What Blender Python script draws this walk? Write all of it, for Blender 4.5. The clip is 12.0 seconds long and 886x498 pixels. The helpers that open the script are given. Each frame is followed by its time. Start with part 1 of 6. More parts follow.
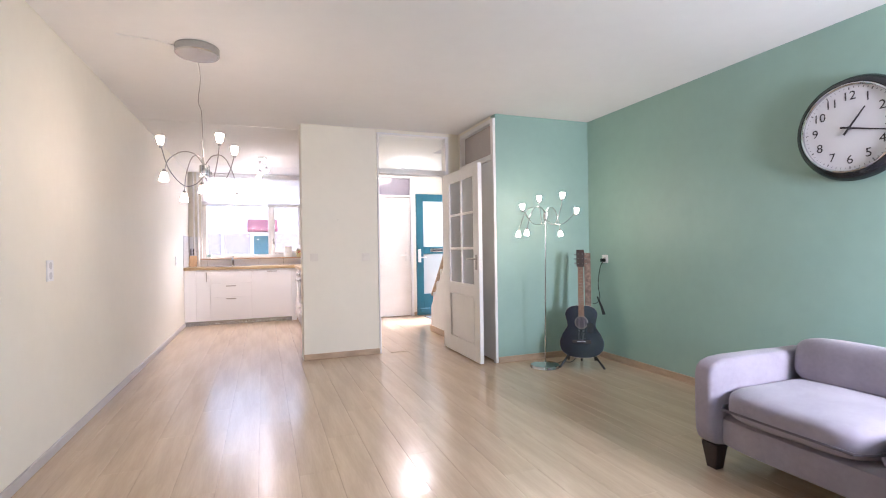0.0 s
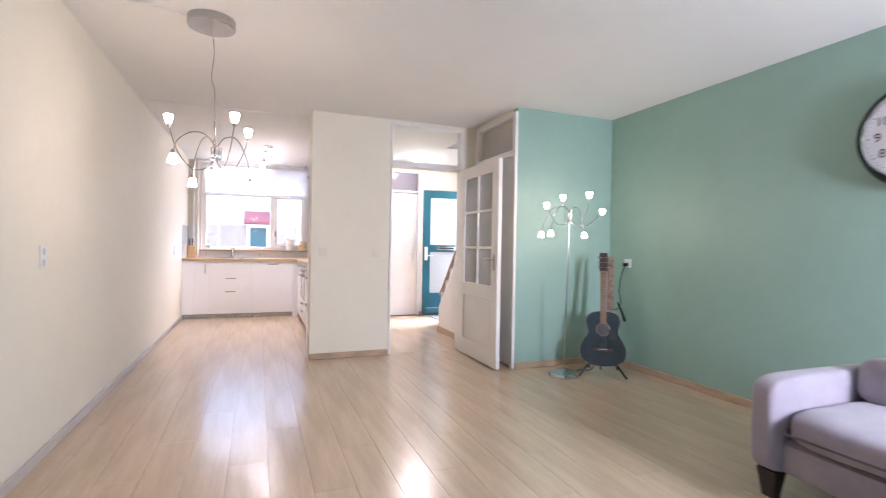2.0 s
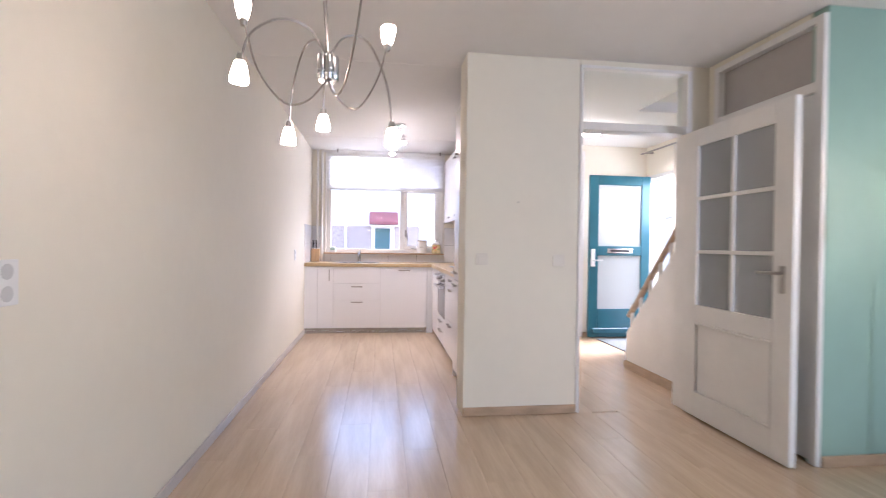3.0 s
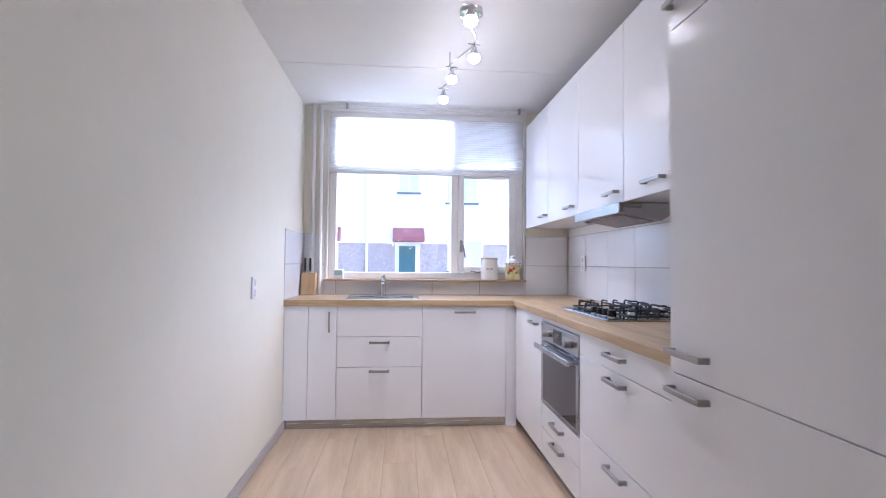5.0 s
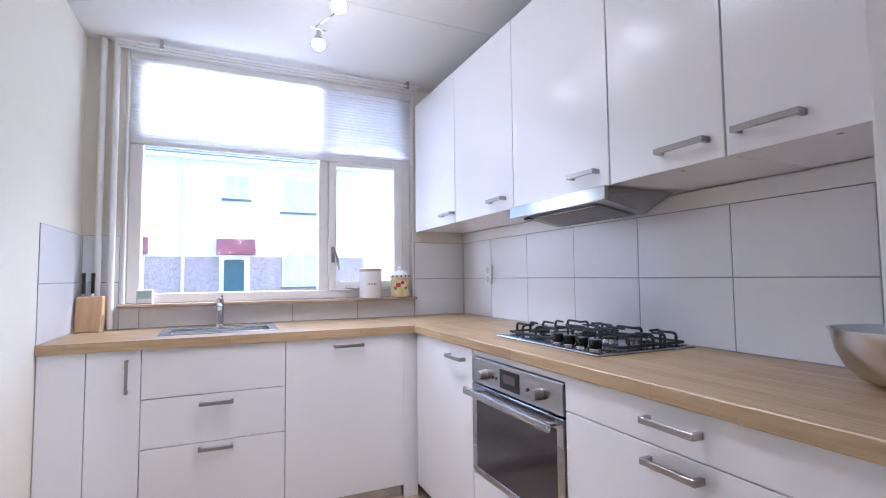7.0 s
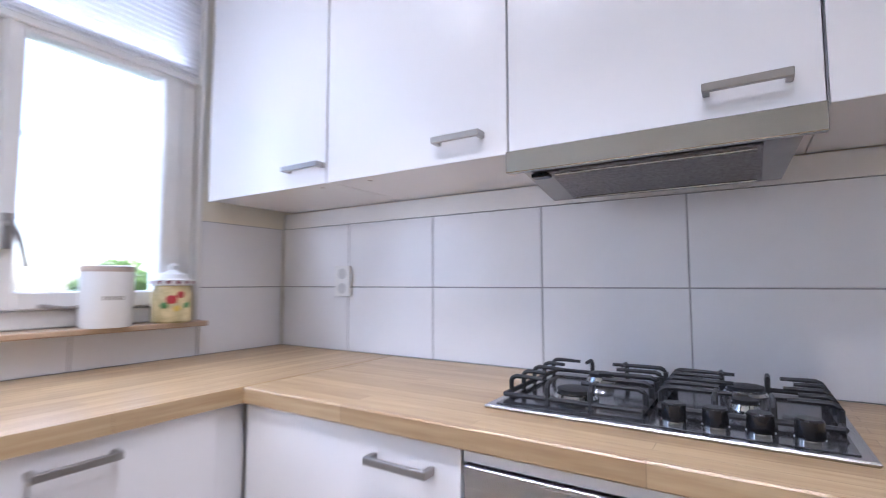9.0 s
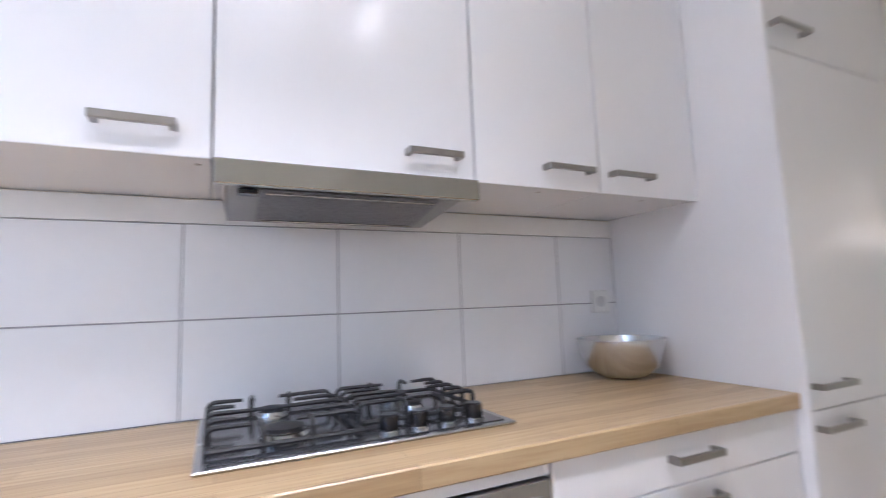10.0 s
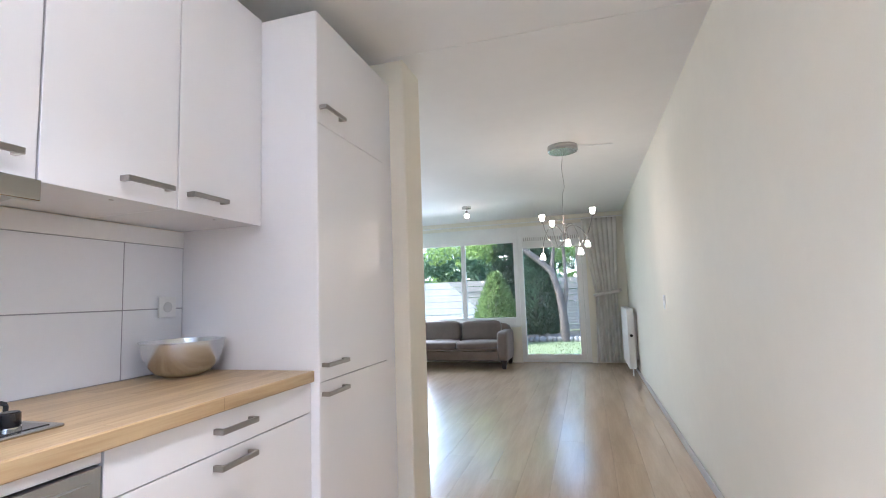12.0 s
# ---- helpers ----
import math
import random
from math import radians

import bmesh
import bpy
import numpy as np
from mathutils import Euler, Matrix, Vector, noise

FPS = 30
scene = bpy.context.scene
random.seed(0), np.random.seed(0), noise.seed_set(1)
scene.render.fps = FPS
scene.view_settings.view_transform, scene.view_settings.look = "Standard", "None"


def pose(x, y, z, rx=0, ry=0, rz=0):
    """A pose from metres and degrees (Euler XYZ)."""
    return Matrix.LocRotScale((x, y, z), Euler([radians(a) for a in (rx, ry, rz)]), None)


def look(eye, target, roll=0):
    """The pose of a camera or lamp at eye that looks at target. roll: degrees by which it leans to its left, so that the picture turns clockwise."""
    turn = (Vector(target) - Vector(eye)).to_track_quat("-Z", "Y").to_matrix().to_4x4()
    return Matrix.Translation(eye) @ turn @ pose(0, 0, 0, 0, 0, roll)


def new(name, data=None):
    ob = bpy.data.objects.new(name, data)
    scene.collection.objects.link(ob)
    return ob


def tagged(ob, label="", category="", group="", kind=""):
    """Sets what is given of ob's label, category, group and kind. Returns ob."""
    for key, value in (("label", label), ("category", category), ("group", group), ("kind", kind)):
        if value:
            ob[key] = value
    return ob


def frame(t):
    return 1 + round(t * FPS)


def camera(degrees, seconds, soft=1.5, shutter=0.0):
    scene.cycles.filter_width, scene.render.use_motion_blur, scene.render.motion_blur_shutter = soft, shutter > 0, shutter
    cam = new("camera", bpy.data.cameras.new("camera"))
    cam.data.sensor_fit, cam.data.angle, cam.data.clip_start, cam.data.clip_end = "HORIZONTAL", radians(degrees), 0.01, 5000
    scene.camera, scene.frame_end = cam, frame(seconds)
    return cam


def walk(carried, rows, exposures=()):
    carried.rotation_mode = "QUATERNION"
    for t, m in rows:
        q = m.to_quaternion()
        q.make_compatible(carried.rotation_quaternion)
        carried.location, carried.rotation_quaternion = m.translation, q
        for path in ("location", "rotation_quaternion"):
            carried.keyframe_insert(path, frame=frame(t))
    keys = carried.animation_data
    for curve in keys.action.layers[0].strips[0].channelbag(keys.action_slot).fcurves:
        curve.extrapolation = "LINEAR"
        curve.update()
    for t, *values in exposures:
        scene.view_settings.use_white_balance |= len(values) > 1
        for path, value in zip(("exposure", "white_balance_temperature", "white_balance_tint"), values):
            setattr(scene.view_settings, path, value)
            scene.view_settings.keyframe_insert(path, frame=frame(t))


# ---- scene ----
# camera and walk
cam = camera(85.7, 12.0, soft=1.0, shutter=0.3)
PATH = [
    (0, (0.016, 0.315, 1.147), (0.721, 2.186, 1.145), -0.9),
    (0.5, (-0.054, 0.212, 1.156), (0.693, 2.067, 1.157), 0.1),
    (1, (-0.082, 0.211, 1.165), (0.742, 2.034, 1.171), 0.6),
    (1.5, (-0.087, 0.298, 1.169), (0.74, 2.119, 1.177), 0.8),
    (2, (-0.092, 0.605, 1.143), (0.633, 2.469, 1.135), 1.0),
    (2.5, (-0.09, 1.416, 1.163), (0.377, 3.361, 1.147), 1.1),
    (3, (-0.171, 2.297, 1.169), (0.09, 4.28, 1.151), 0.8),
    (3.5, (-0.256, 3.118, 1.205), (-0.138, 5.114, 1.197), 0.4),
    (5.3, (-0.344, 5.457, 1.152), (-0.134, 7.445, 1.222), 0.6),
    (5.5, (-0.373, 5.642, 1.139), (-0.028, 7.611, 1.213), 0.3),
    (6, (-0.393, 5.982, 1.164), (0.232, 7.878, 1.28), -0.0),
    (6.5, (-0.44, 6.06, 1.174), (0.33, 7.902, 1.295), -0.4),
    (8.5, (-0.355, 6.927, 1.155), (0.762, 8.582, 1.265), 0.8),
    (9, (-0.274, 7.463, 1.173), (1.411, 8.532, 1.316), -0.1),
    (9.5, (-0.234, 7.847, 1.183), (1.752, 7.973, 1.38), -1.1),
    (10, (-0.272, 7.914, 1.178), (1.52, 7.056, 1.405), -2.1),
    (10.2, (-0.28, 7.949, 1.21), (1.33, 6.782, 1.425), -1.8),
    (10.5, (-0.383, 8.032, 1.181), (0.862, 6.483, 1.41), -2.9),
    (11, (-0.472, 8.106, 1.175), (0.315, 6.28, 1.396), -2.9),
    (11.5, (-0.498, 8.12, 1.179), (0.114, 6.226, 1.381), -2.6),
    (12, (-0.495, 8.125, 1.17), (0.07, 6.216, 1.367), -2.0),
]
walk(cam, [(t, look(eye, target, roll)) for t, eye, target, roll in PATH], [(0.0, 3.48, 5950, 26), (2.5, 3.42, 5900, 26), (3.5, 3.0, 5700, 25), (5.3, 2.9, 5150, 21), (9.5, 2.92, 5200, 20), (10.5, 3.34, 5500, 15), (12.0, 3.38, 5450, 16)])

# ---- world and daylight ----
world = bpy.data.worlds.new("world")
scene.world = world
world.use_nodes = True
sky = world.node_tree.nodes.new("ShaderNodeTexSky")
sky.sky_type, sky.sun_disc = "NISHITA", False
sky.sun_elevation, sky.sun_rotation = radians(48), radians(75)
sky.air_density, sky.dust_density = 1.0, 3.0
world.node_tree.nodes["Background"].inputs["Strength"].default_value = 0.15
world.node_tree.links.new(sky.outputs[0], world.node_tree.nodes["Background"].inputs["Color"])
sun_data = bpy.data.lights.new("sun", "SUN")
sun_data.energy, sun_data.angle, sun_data.color = 1.5, radians(12), (1.0, 0.96, 0.9)
sun_lamp = new("sun", sun_data)
sun_lamp.matrix_world = look((0, 0, 30), (-24, -7, 0))


def daylight(name, at, target, sx, sy, power):
    """Area lamp added for the sky's light, in an opening or outside it, out of view."""
    d = bpy.data.lights.new(name, "AREA")
    d.shape, d.size, d.size_y, d.energy, d.color = "RECTANGLE", sx, sy, power, (0.90, 0.955, 1.0)
    ob = new(name, d)
    ob.matrix_world = look(at, target)
    return ob


daylight("garden_window_daylight", (2.72, -0.32, 1.25), (2.9, 1.4, 0.15), 0.46, 0.95, 13.0)
daylight("kitchen_window_daylight", (-0.38, 9.232, 2.20), (-0.38, 6.0, 2.20), 0.95, 0.38, 0.3)
# two added fill lamps outside the kitchen window, above and left of it
daylight("kitchen_sky_fill", (-0.05, 9.72, 2.50), (0.25, 7.9, 0.85), 1.6, 0.55, 5.0)
daylight("kitchen_side_fill", (-1.75, 9.85, 1.65), (1.0, 7.7, 1.25), 1.1, 1.5, 10.5)
daylight("front_door_daylight", (3.50, 7.72, 1.72), (1.5, 7.6, 0.9), 0.74, 0.62, 2.2)


# ---- materials ----
def nodes_of(m):
    m.use_nodes = True
    t = m.node_tree
    return t, t.nodes, t.links, t.nodes["Principled BSDF"]


def mat(name, col, rough=0.5, metal=0.0, var=0.06, scale=6.0, bump=0.0, bscale=80.0, stretch=(1, 1, 1), rand=0.0, dark=None, coat=0.0, rv=0.15, coat_rough=0.03):
    """Principled material with two scales of colour variation, roughness variation and fine relief."""
    m = bpy.data.materials.new(name)
    t, N, L, p = nodes_of(m)
    tc = N.new("ShaderNodeTexCoord")
    mp = N.new("ShaderNodeMapping")
    mp.inputs["Scale"].default_value = stretch
    L.new(tc.outputs["Object"], mp.inputs[0])
    n1 = N.new("ShaderNodeTexNoise")
    n1.inputs["Scale"].default_value, n1.inputs["Detail"].default_value = scale, 6
    n2 = N.new("ShaderNodeTexNoise")
    n2.inputs["Scale"].default_value, n2.inputs["Detail"].default_value = scale * 9, 3
    L.new(mp.outputs[0], n1.inputs[0]), L.new(mp.outputs[0], n2.inputs[0])
    add = N.new("ShaderNodeMath")
    add.operation = "MULTIPLY_ADD"
    add.inputs[1].default_value = 0.35
    L.new(n2.outputs[0], add.inputs[0]), L.new(n1.outputs[0], add.inputs[2])
    last = add.outputs[0]
    if rand:
        oi = N.new("ShaderNodeObjectInfo")
        ra = N.new("ShaderNodeMath")
        ra.operation = "MULTIPLY_ADD"
        ra.inputs[1].default_value = rand
        L.new(oi.outputs["Random"], ra.inputs[0]), L.new(last, ra.inputs[2])
        last = ra.outputs[0]
    ramp = N.new("ShaderNodeValToRGB")
    lo = dark or tuple(c * (1 - 2 * var) for c in col)
    hi = tuple(min(1, c * (1 + var)) for c in col)
    ramp.color_ramp.elements[0].color, ramp.color_ramp.elements[0].position = (*lo, 1), 0.42
    ramp.color_ramp.elements[1].color, ramp.color_ramp.elements[1].position = (*hi, 1), 0.95 + rand
    L.new(last, ramp.inputs[0]), L.new(ramp.outputs[0], p.inputs["Base Color"])
    rr = N.new("ShaderNodeMapRange")
    rr.inputs["To Min"].default_value, rr.inputs["To Max"].default_value = max(0.02, rough * (1 - rv)), min(1, rough * (1 + rv))
    L.new(n1.outputs[0], rr.inputs[0]), L.new(rr.outputs[0], p.inputs["Roughness"])
    p.inputs["Metallic"].default_value = metal
    p.inputs["Coat Weight"].default_value, p.inputs["Coat Roughness"].default_value = coat, coat_rough
    if bump:
        n3 = N.new("ShaderNodeTexNoise")
        n3.inputs["Scale"].default_value, n3.inputs["Detail"].default_value = bscale, 4
        L.new(mp.outputs[0], n3.inputs[0])
        b = N.new("ShaderNodeBump")
        b.inputs["Strength"].default_value, b.inputs["Distance"].default_value = bump, 0.004
        L.new(n3.outputs[0], b.inputs["Height"]), L.new(b.outputs[0], p.inputs["Normal"])
    return m


def glow(name, col, strength):
    m = bpy.data.materials.new(name)
    t, N, L, p = nodes_of(m)
    p.inputs["Base Color"].default_value = (*col, 1)
    p.inputs["Roughness"].default_value = 0.4
    p.inputs["Emission Color"].default_value = (*col, 1)
    p.inputs["Emission Strength"].default_value = strength
    return m


def pane(name, tint=(0.97, 0.99, 0.98), gloss=0.04, haze=0.0, even=False):
    """Window glass: clear, with a Fresnel reflection; haze makes it milky."""
    m = bpy.data.materials.new(name)
    t, N, L, p = nodes_of(m)
    tr, gl, mx, fr = N.new("ShaderNodeBsdfTransparent"), N.new("ShaderNodeBsdfGlossy"), N.new("ShaderNodeMixShader"), N.new("ShaderNodeFresnel")
    tr.inputs[0].default_value = (*tint, 1)
    gl.inputs["Roughness"].default_value = gloss
    fr.inputs[0].default_value = 1.45
    if even:
        mx.inputs[0].default_value = 0.06
    else:
        L.new(fr.outputs[0], mx.inputs[0])
    L.new(tr.outputs[0], mx.inputs[1]), L.new(gl.outputs[0], mx.inputs[2])
    out = mx.outputs[0]
    if haze:
        tl, df, m2, m3 = N.new("ShaderNodeBsdfTranslucent"), N.new("ShaderNodeBsdfDiffuse"), N.new("ShaderNodeMixShader"), N.new("ShaderNodeMixShader")
        tl.inputs[0].default_value = df.inputs[0].default_value = (0.8, 0.83, 0.84, 1)
        m2.inputs[0].default_value, m3.inputs[0].default_value = 0.4, haze
        L.new(tl.outputs[0], m2.inputs[1]), L.new(df.outputs[0], m2.inputs[2])
        L.new(out, m3.inputs[1]), L.new(m2.outputs[0], m3.inputs[2])
        out = m3.outputs[0]
    L.new(out, N["Material Output"].inputs[0])
    return m


def cloth(name, col, through_light=0.0, bump=0.4, bscale=350.0):
    m = mat(name, col, 0.95, 0, 0.1, 5, bump, bscale)
    t, N, L, p = nodes_of(m)
    p.inputs["Sheen Weight"].default_value = 0.25
    if through_light:
        tl, mx = N.new("ShaderNodeBsdfTranslucent"), N.new("ShaderNodeMixShader")
        tl.inputs[0].default_value, mx.inputs[0].default_value = (*col, 1), through_light
        L.new(p.outputs[0], mx.inputs[1]), L.new(tl.outputs[0], mx.inputs[2]), L.new(mx.outputs[0], N["Material Output"].inputs[0])
    return m


def lamella(name, light, dark, along="y", rough=0.35):
    """Butcher-block oak: glued staves with grain, running along one axis."""
    m = mat(name, light, rough, 0, 0.05, 4, 0.05, 200)
    t, N, L, p = nodes_of(m)
    tc, mp, br = N.new("ShaderNodeTexCoord"), N.new("ShaderNodeMapping"), N.new("ShaderNodeTexBrick")
    if along == "y":
        mp.inputs["Rotation"].default_value = (0, 0, radians(90))
    br.inputs["Scale"].default_value = 1.0
    br.inputs["Color1"].default_value, br.inputs["Color2"].default_value = (*light, 1), (*dark, 1)
    br.inputs["Mortar"].default_value = (*[c * 0.7 for c in dark], 1)
    br.inputs["Mortar Size"].default_value = 0.0006
    br.inputs["Brick Width"].default_value, br.inputs["Row Height"].default_value = 0.62, 0.042
    nz, wm, mx = N.new("ShaderNodeTexNoise"), N.new("ShaderNodeMapping"), N.new("ShaderNodeMix")
    wm.inputs["Scale"].default_value = (90, 5, 90) if along == "y" else (5, 90, 90)
    nz.inputs["Scale"].default_value, nz.inputs["Detail"].default_value = 1.0, 5
    mx.data_type, mx.blend_type = "RGBA", "MULTIPLY"
    mx.inputs["Factor"].default_value = 0.5
    rp = N.new("ShaderNodeValToRGB")
    rp.color_ramp.elements[0].color, rp.color_ramp.elements[0].position = (0.55, 0.42, 0.3, 1), 0.3
    rp.color_ramp.elements[1].color, rp.color_ramp.elements[1].position = (1, 1, 1, 1), 0.65
    L.new(tc.outputs["Object"], mp.inputs[0]), L.new(mp.outputs[0], br.inputs[0])
    L.new(tc.outputs["Object"], wm.inputs[0]), L.new(wm.outputs[0], nz.inputs[0]), L.new(nz.outputs[0], rp.inputs[0])
    L.new(br.outputs[0], mx.inputs[6]), L.new(rp.outputs[0], mx.inputs[7]), L.new(mx.outputs[2], p.inputs["Base Color"])
    return m


M_WALL = mat("cream_plaster", (0.80, 0.755, 0.645), 0.7, 0, 0.02, 1.5, 0.25, 260)
M_GREEN = mat("green_paint", (0.285, 0.435, 0.372), 0.42, 0, 0.05, 1.2, 0.3, 240)
M_CEIL = mat("ceiling_paint", (0.80, 0.79, 0.77), 0.75, 0, 0.02, 1.2, 0.2, 200)
M_WHITE = mat("white_lacquer", (0.82, 0.81, 0.82), 0.24, 0, 0.004, 2, 0.012, 18, rv=0.03)
M_PAINT = mat("white_paint", (0.80, 0.79, 0.77), 0.4, 0, 0.03, 4, 0.06, 90)
M_TILE = mat("white_glaze", (0.80, 0.80, 0.82), 0.14, 0, 0.012, 5, 0.03, 12, rand=0.02)
M_GROUT = mat("grey_grout", (0.36, 0.36, 0.38), 0.9, 0, 0.12, 20, 0.2, 200)
M_PLANK = mat("laminate_oak", (0.57, 0.425, 0.285), 0.21, 0, 0.10, 1.6, 0.05, 60, stretch=(9, 0.8, 1), rand=0.07, dark=(0.45, 0.325, 0.21), coat=0.35, coat_rough=0.14)
nodes_of(M_PLANK)[3].inputs["Specular IOR Level"].default_value = 0.8
M_SEAM = mat("plank_seam", (0.30, 0.21, 0.14), 0.8)
M_BASE = mat("oak_skirting", (0.46, 0.33, 0.22), 0.4, 0, 0.12, 2, 0.05, 60, stretch=(3, 3, 12))
M_TOP_Y = lamella("oak_worktop_lengthwise", (0.54, 0.40, 0.225), (0.40, 0.275, 0.14), "y")
M_TOP_X = lamella("oak_worktop_crosswise", (0.54, 0.40, 0.225), (0.40, 0.275, 0.14), "x")
M_STEEL = mat("brushed_steel", (0.46, 0.46, 0.46), 0.27, 1.0, 0.02, 3, 0.0, 300, stretch=(1, 1, 30), rv=0.06)
M_CHROME = mat("chrome", (0.60, 0.60, 0.60), 0.12, 1.0, 0.03, 5)
M_NICKEL = mat("satin_nickel", (0.38, 0.36, 0.34), 0.32, 1.0, 0.05, 10, 0.02, 400)
M_IRON = mat("black_cast_iron", (0.02, 0.02, 0.022), 0.55, 0, 0.2, 30, 0.25, 300)
M_BLACK = mat("black_plastic", (0.015, 0.015, 0.017), 0.25, 0, 0.1, 20)
M_HOBTOP = mat("dark_glass_steel", (0.10, 0.10, 0.11), 0.12, 0.6, 0.06, 8)
M_OVENGLASS = mat("oven_glass", (0.05, 0.042, 0.045), 0.05, 0, 0.05, 3)
M_PLASTIC = mat("white_plastic", (0.78, 0.78, 0.77), 0.35, 0, 0.02, 10)
M_CREAMPL = mat("cream_plastic", (0.74, 0.69, 0.6), 0.4, 0, 0.02, 10)
M_TEAL = mat("teal_paint", (0.02, 0.12, 0.16), 0.3, 0, 0.06, 5, 0.05, 60)
M_GLASS = pane("clear_glass")
M_FROST = pane("frosted_glass", (0.9, 0.93, 0.93), 0.2, 0.55)
# living room door: the milky share imitates the bright room's reflection
M_DOORHAZE = pane("hazed_door_glass", (0.88, 0.87, 0.85), 0.05, 0.28)
# for the added panel that dims the right part of the blind
M_MILK = cloth("milky_panel", (0.74, 0.74, 0.76), 0.5, 0.0, 300)
M_FANLIGHT = pane("fanlight_glass", even=True)
M_SOFA = cloth("mauve_upholstery", (0.33, 0.29, 0.33))
M_SOFA2 = cloth("taupe_upholstery", (0.20, 0.158, 0.138))
M_PIPING = cloth("dark_piping", (0.13, 0.11, 0.13))
M_DARKWOOD = mat("dark_wood", (0.035, 0.022, 0.018), 0.4, 0, 0.2, 8, 0.05, 80)
M_CURTAIN = cloth("linen_curtain", (0.84, 0.81, 0.76), 0.4, 0.3, 500)
M_BLIND = cloth("pleated_blind", (0.86, 0.85, 0.85), 0.7, 0.0, 300)
M_BULB = glow("lit_glass_shade", (1.0, 0.81, 0.60), 5.5)
M_SPOT = glow("lit_halogen", (1.0, 0.90, 0.80), 9.5)
M_HALLLAMP = glow("lit_opal_glass", (1.0, 0.92, 0.82), 8.0)


# ---- mesh helpers ----
def box(bm, x0, y0, z0, x1, y1, z1, bev=0.0, seg=1):
    """A box between two corners, its edges rounded by bev."""
    r = bmesh.ops.create_cube(bm, size=1.0)
    vs = r["verts"]
    bmesh.ops.scale(bm, vec=(abs(x1 - x0), abs(y1 - y0), abs(z1 - z0)), verts=vs)
    bmesh.ops.translate(bm, vec=((x0 + x1) / 2, (y0 + y1) / 2, (z0 + z1) / 2), verts=vs)
    if bev:
        es = list({e for v in vs for e in v.link_edges})
        bmesh.ops.bevel(bm, geom=es, offset=bev, segments=seg, affect="EDGES", profile=0.5)
    return vs


def tube(bm, pts, r, seg=8, cap=True):
    """A round bar through points; r is one radius or one for each point."""
    pts = [Vector(p) for p in pts]
    rs = r if isinstance(r, (list, tuple)) else [r] * len(pts)
    rings = []
    up = Vector((0, 0, 1))
    for i, p in enumerate(pts):
        d = (pts[min(i + 1, len(pts) - 1)] - pts[max(i - 1, 0)]).normalized()
        a = d.cross(up if abs(d.z) < 0.95 else Vector((1, 0, 0))).normalized()
        if i and a.dot(prev) < 0:
            a = -a
        prev = a
        b = d.cross(a)
        rings.append([bm.verts.new(p + rs[i] * (math.cos(2 * math.pi * k / seg) * a + math.sin(2 * math.pi * k / seg) * b)) for k in range(seg)])
    for u, v in zip(rings, rings[1:]):
        for k in range(seg):
            bm.faces.new((u[k], u[(k + 1) % seg], v[(k + 1) % seg], v[k]))
    if cap:
        bm.faces.new(rings[0][::-1]), bm.faces.new(rings[-1])


def lathe(bm, prof, c=(0, 0, 0), axis="z", seg=24, m=None, closed=False):
    """Turns a profile of (radius, height) about an axis through c."""
    rings = []
    for r, h in prof:
        ring = []
        for k in range(seg):
            a = 2 * math.pi * k / seg
            q = {"z": (r * math.cos(a), r * math.sin(a), h), "x": (h, r * math.cos(a), r * math.sin(a)), "y": (r * math.cos(a), h, -r * math.sin(a))}[axis]
            v = Vector(q)
            if m is not None:
                v = m @ v
            ring.append(bm.verts.new(v + Vector(c)))
        rings.append(ring)
    for u, v in zip(rings, rings[1:] + rings[:1] if closed else rings[1:]):
        for k in range(seg):
            bm.faces.new((u[k], u[(k + 1) % seg], v[(k + 1) % seg], v[k]))
    if not closed:
        bm.faces.new(rings[0][::-1]), bm.faces.new(rings[-1])


def curve_pts(ctrl, n=14):
    """Smooth points through control points (Catmull-Rom)."""
    c = [Vector(p) for p in ctrl]
    c = [2 * c[0] - c[1]] + c + [2 * c[-1] - c[-2]]
    out = []
    per = max(2, n // (len(c) - 3))
    for i in range(1, len(c) - 2):
        for k in range(per):
            t = k / per
            out.append(0.5 * ((2 * c[i]) + (c[i + 1] - c[i - 1]) * t + (2 * c[i - 1] - 5 * c[i] + 4 * c[i + 1] - c[i + 2]) * t * t + (3 * c[i] - c[i - 1] - 3 * c[i + 1] + c[i + 2]) * t ** 3))
    return out + [c[-2]]


def origin_of(ob):
    o = Vector((0, 0, 0))
    while ob:
        o += ob.location
        ob = ob.parent
    return o


def thing(name, at, label, category, group="", kind=""):
    """The base of a thing that is made of parts."""
    ob = new(name)
    ob.location = at
    ob.empty_display_size = 0.1
    return tagged(ob, label, category, group, kind)


def part(name, bm, material, parent=None, label="", smooth=False):
    """Links a bmesh, drawn in world coordinates, as one mesh under a thing or part."""
    me = bpy.data.meshes.new(name)
    bmesh.ops.recalc_face_normals(bm, faces=bm.faces)
    if parent:
        bm.transform(Matrix.Translation(-origin_of(parent)))
    bm.to_mesh(me)
    bm.free()
    me.materials.append(material)
    if smooth:
        me.shade_smooth()
        me.set_sharp_from_angle(angle=radians(40))
    ob = new(name, me)
    if parent:
        ob.parent = parent
    if label:
        ob["label"] = label
    return ob


def solid(name, boxes, material, parent=None, label="", bev=0.0, category="", kind="", seg=1):
    """One mesh of several boxes."""
    bm = bmesh.new()
    for b in boxes:
        box(bm, *b, bev=bev, seg=seg)
    ob = part(name, bm, material, parent, label, smooth=bev > 0 and seg > 1)
    return tagged(ob, label, category, "", kind) if not parent else ob


def bar(name, pts, r, material, parent, label="", seg=8):
    bm = bmesh.new()
    tube(bm, pts, r, seg)
    return part(name, bm, material, parent, label, smooth=True)


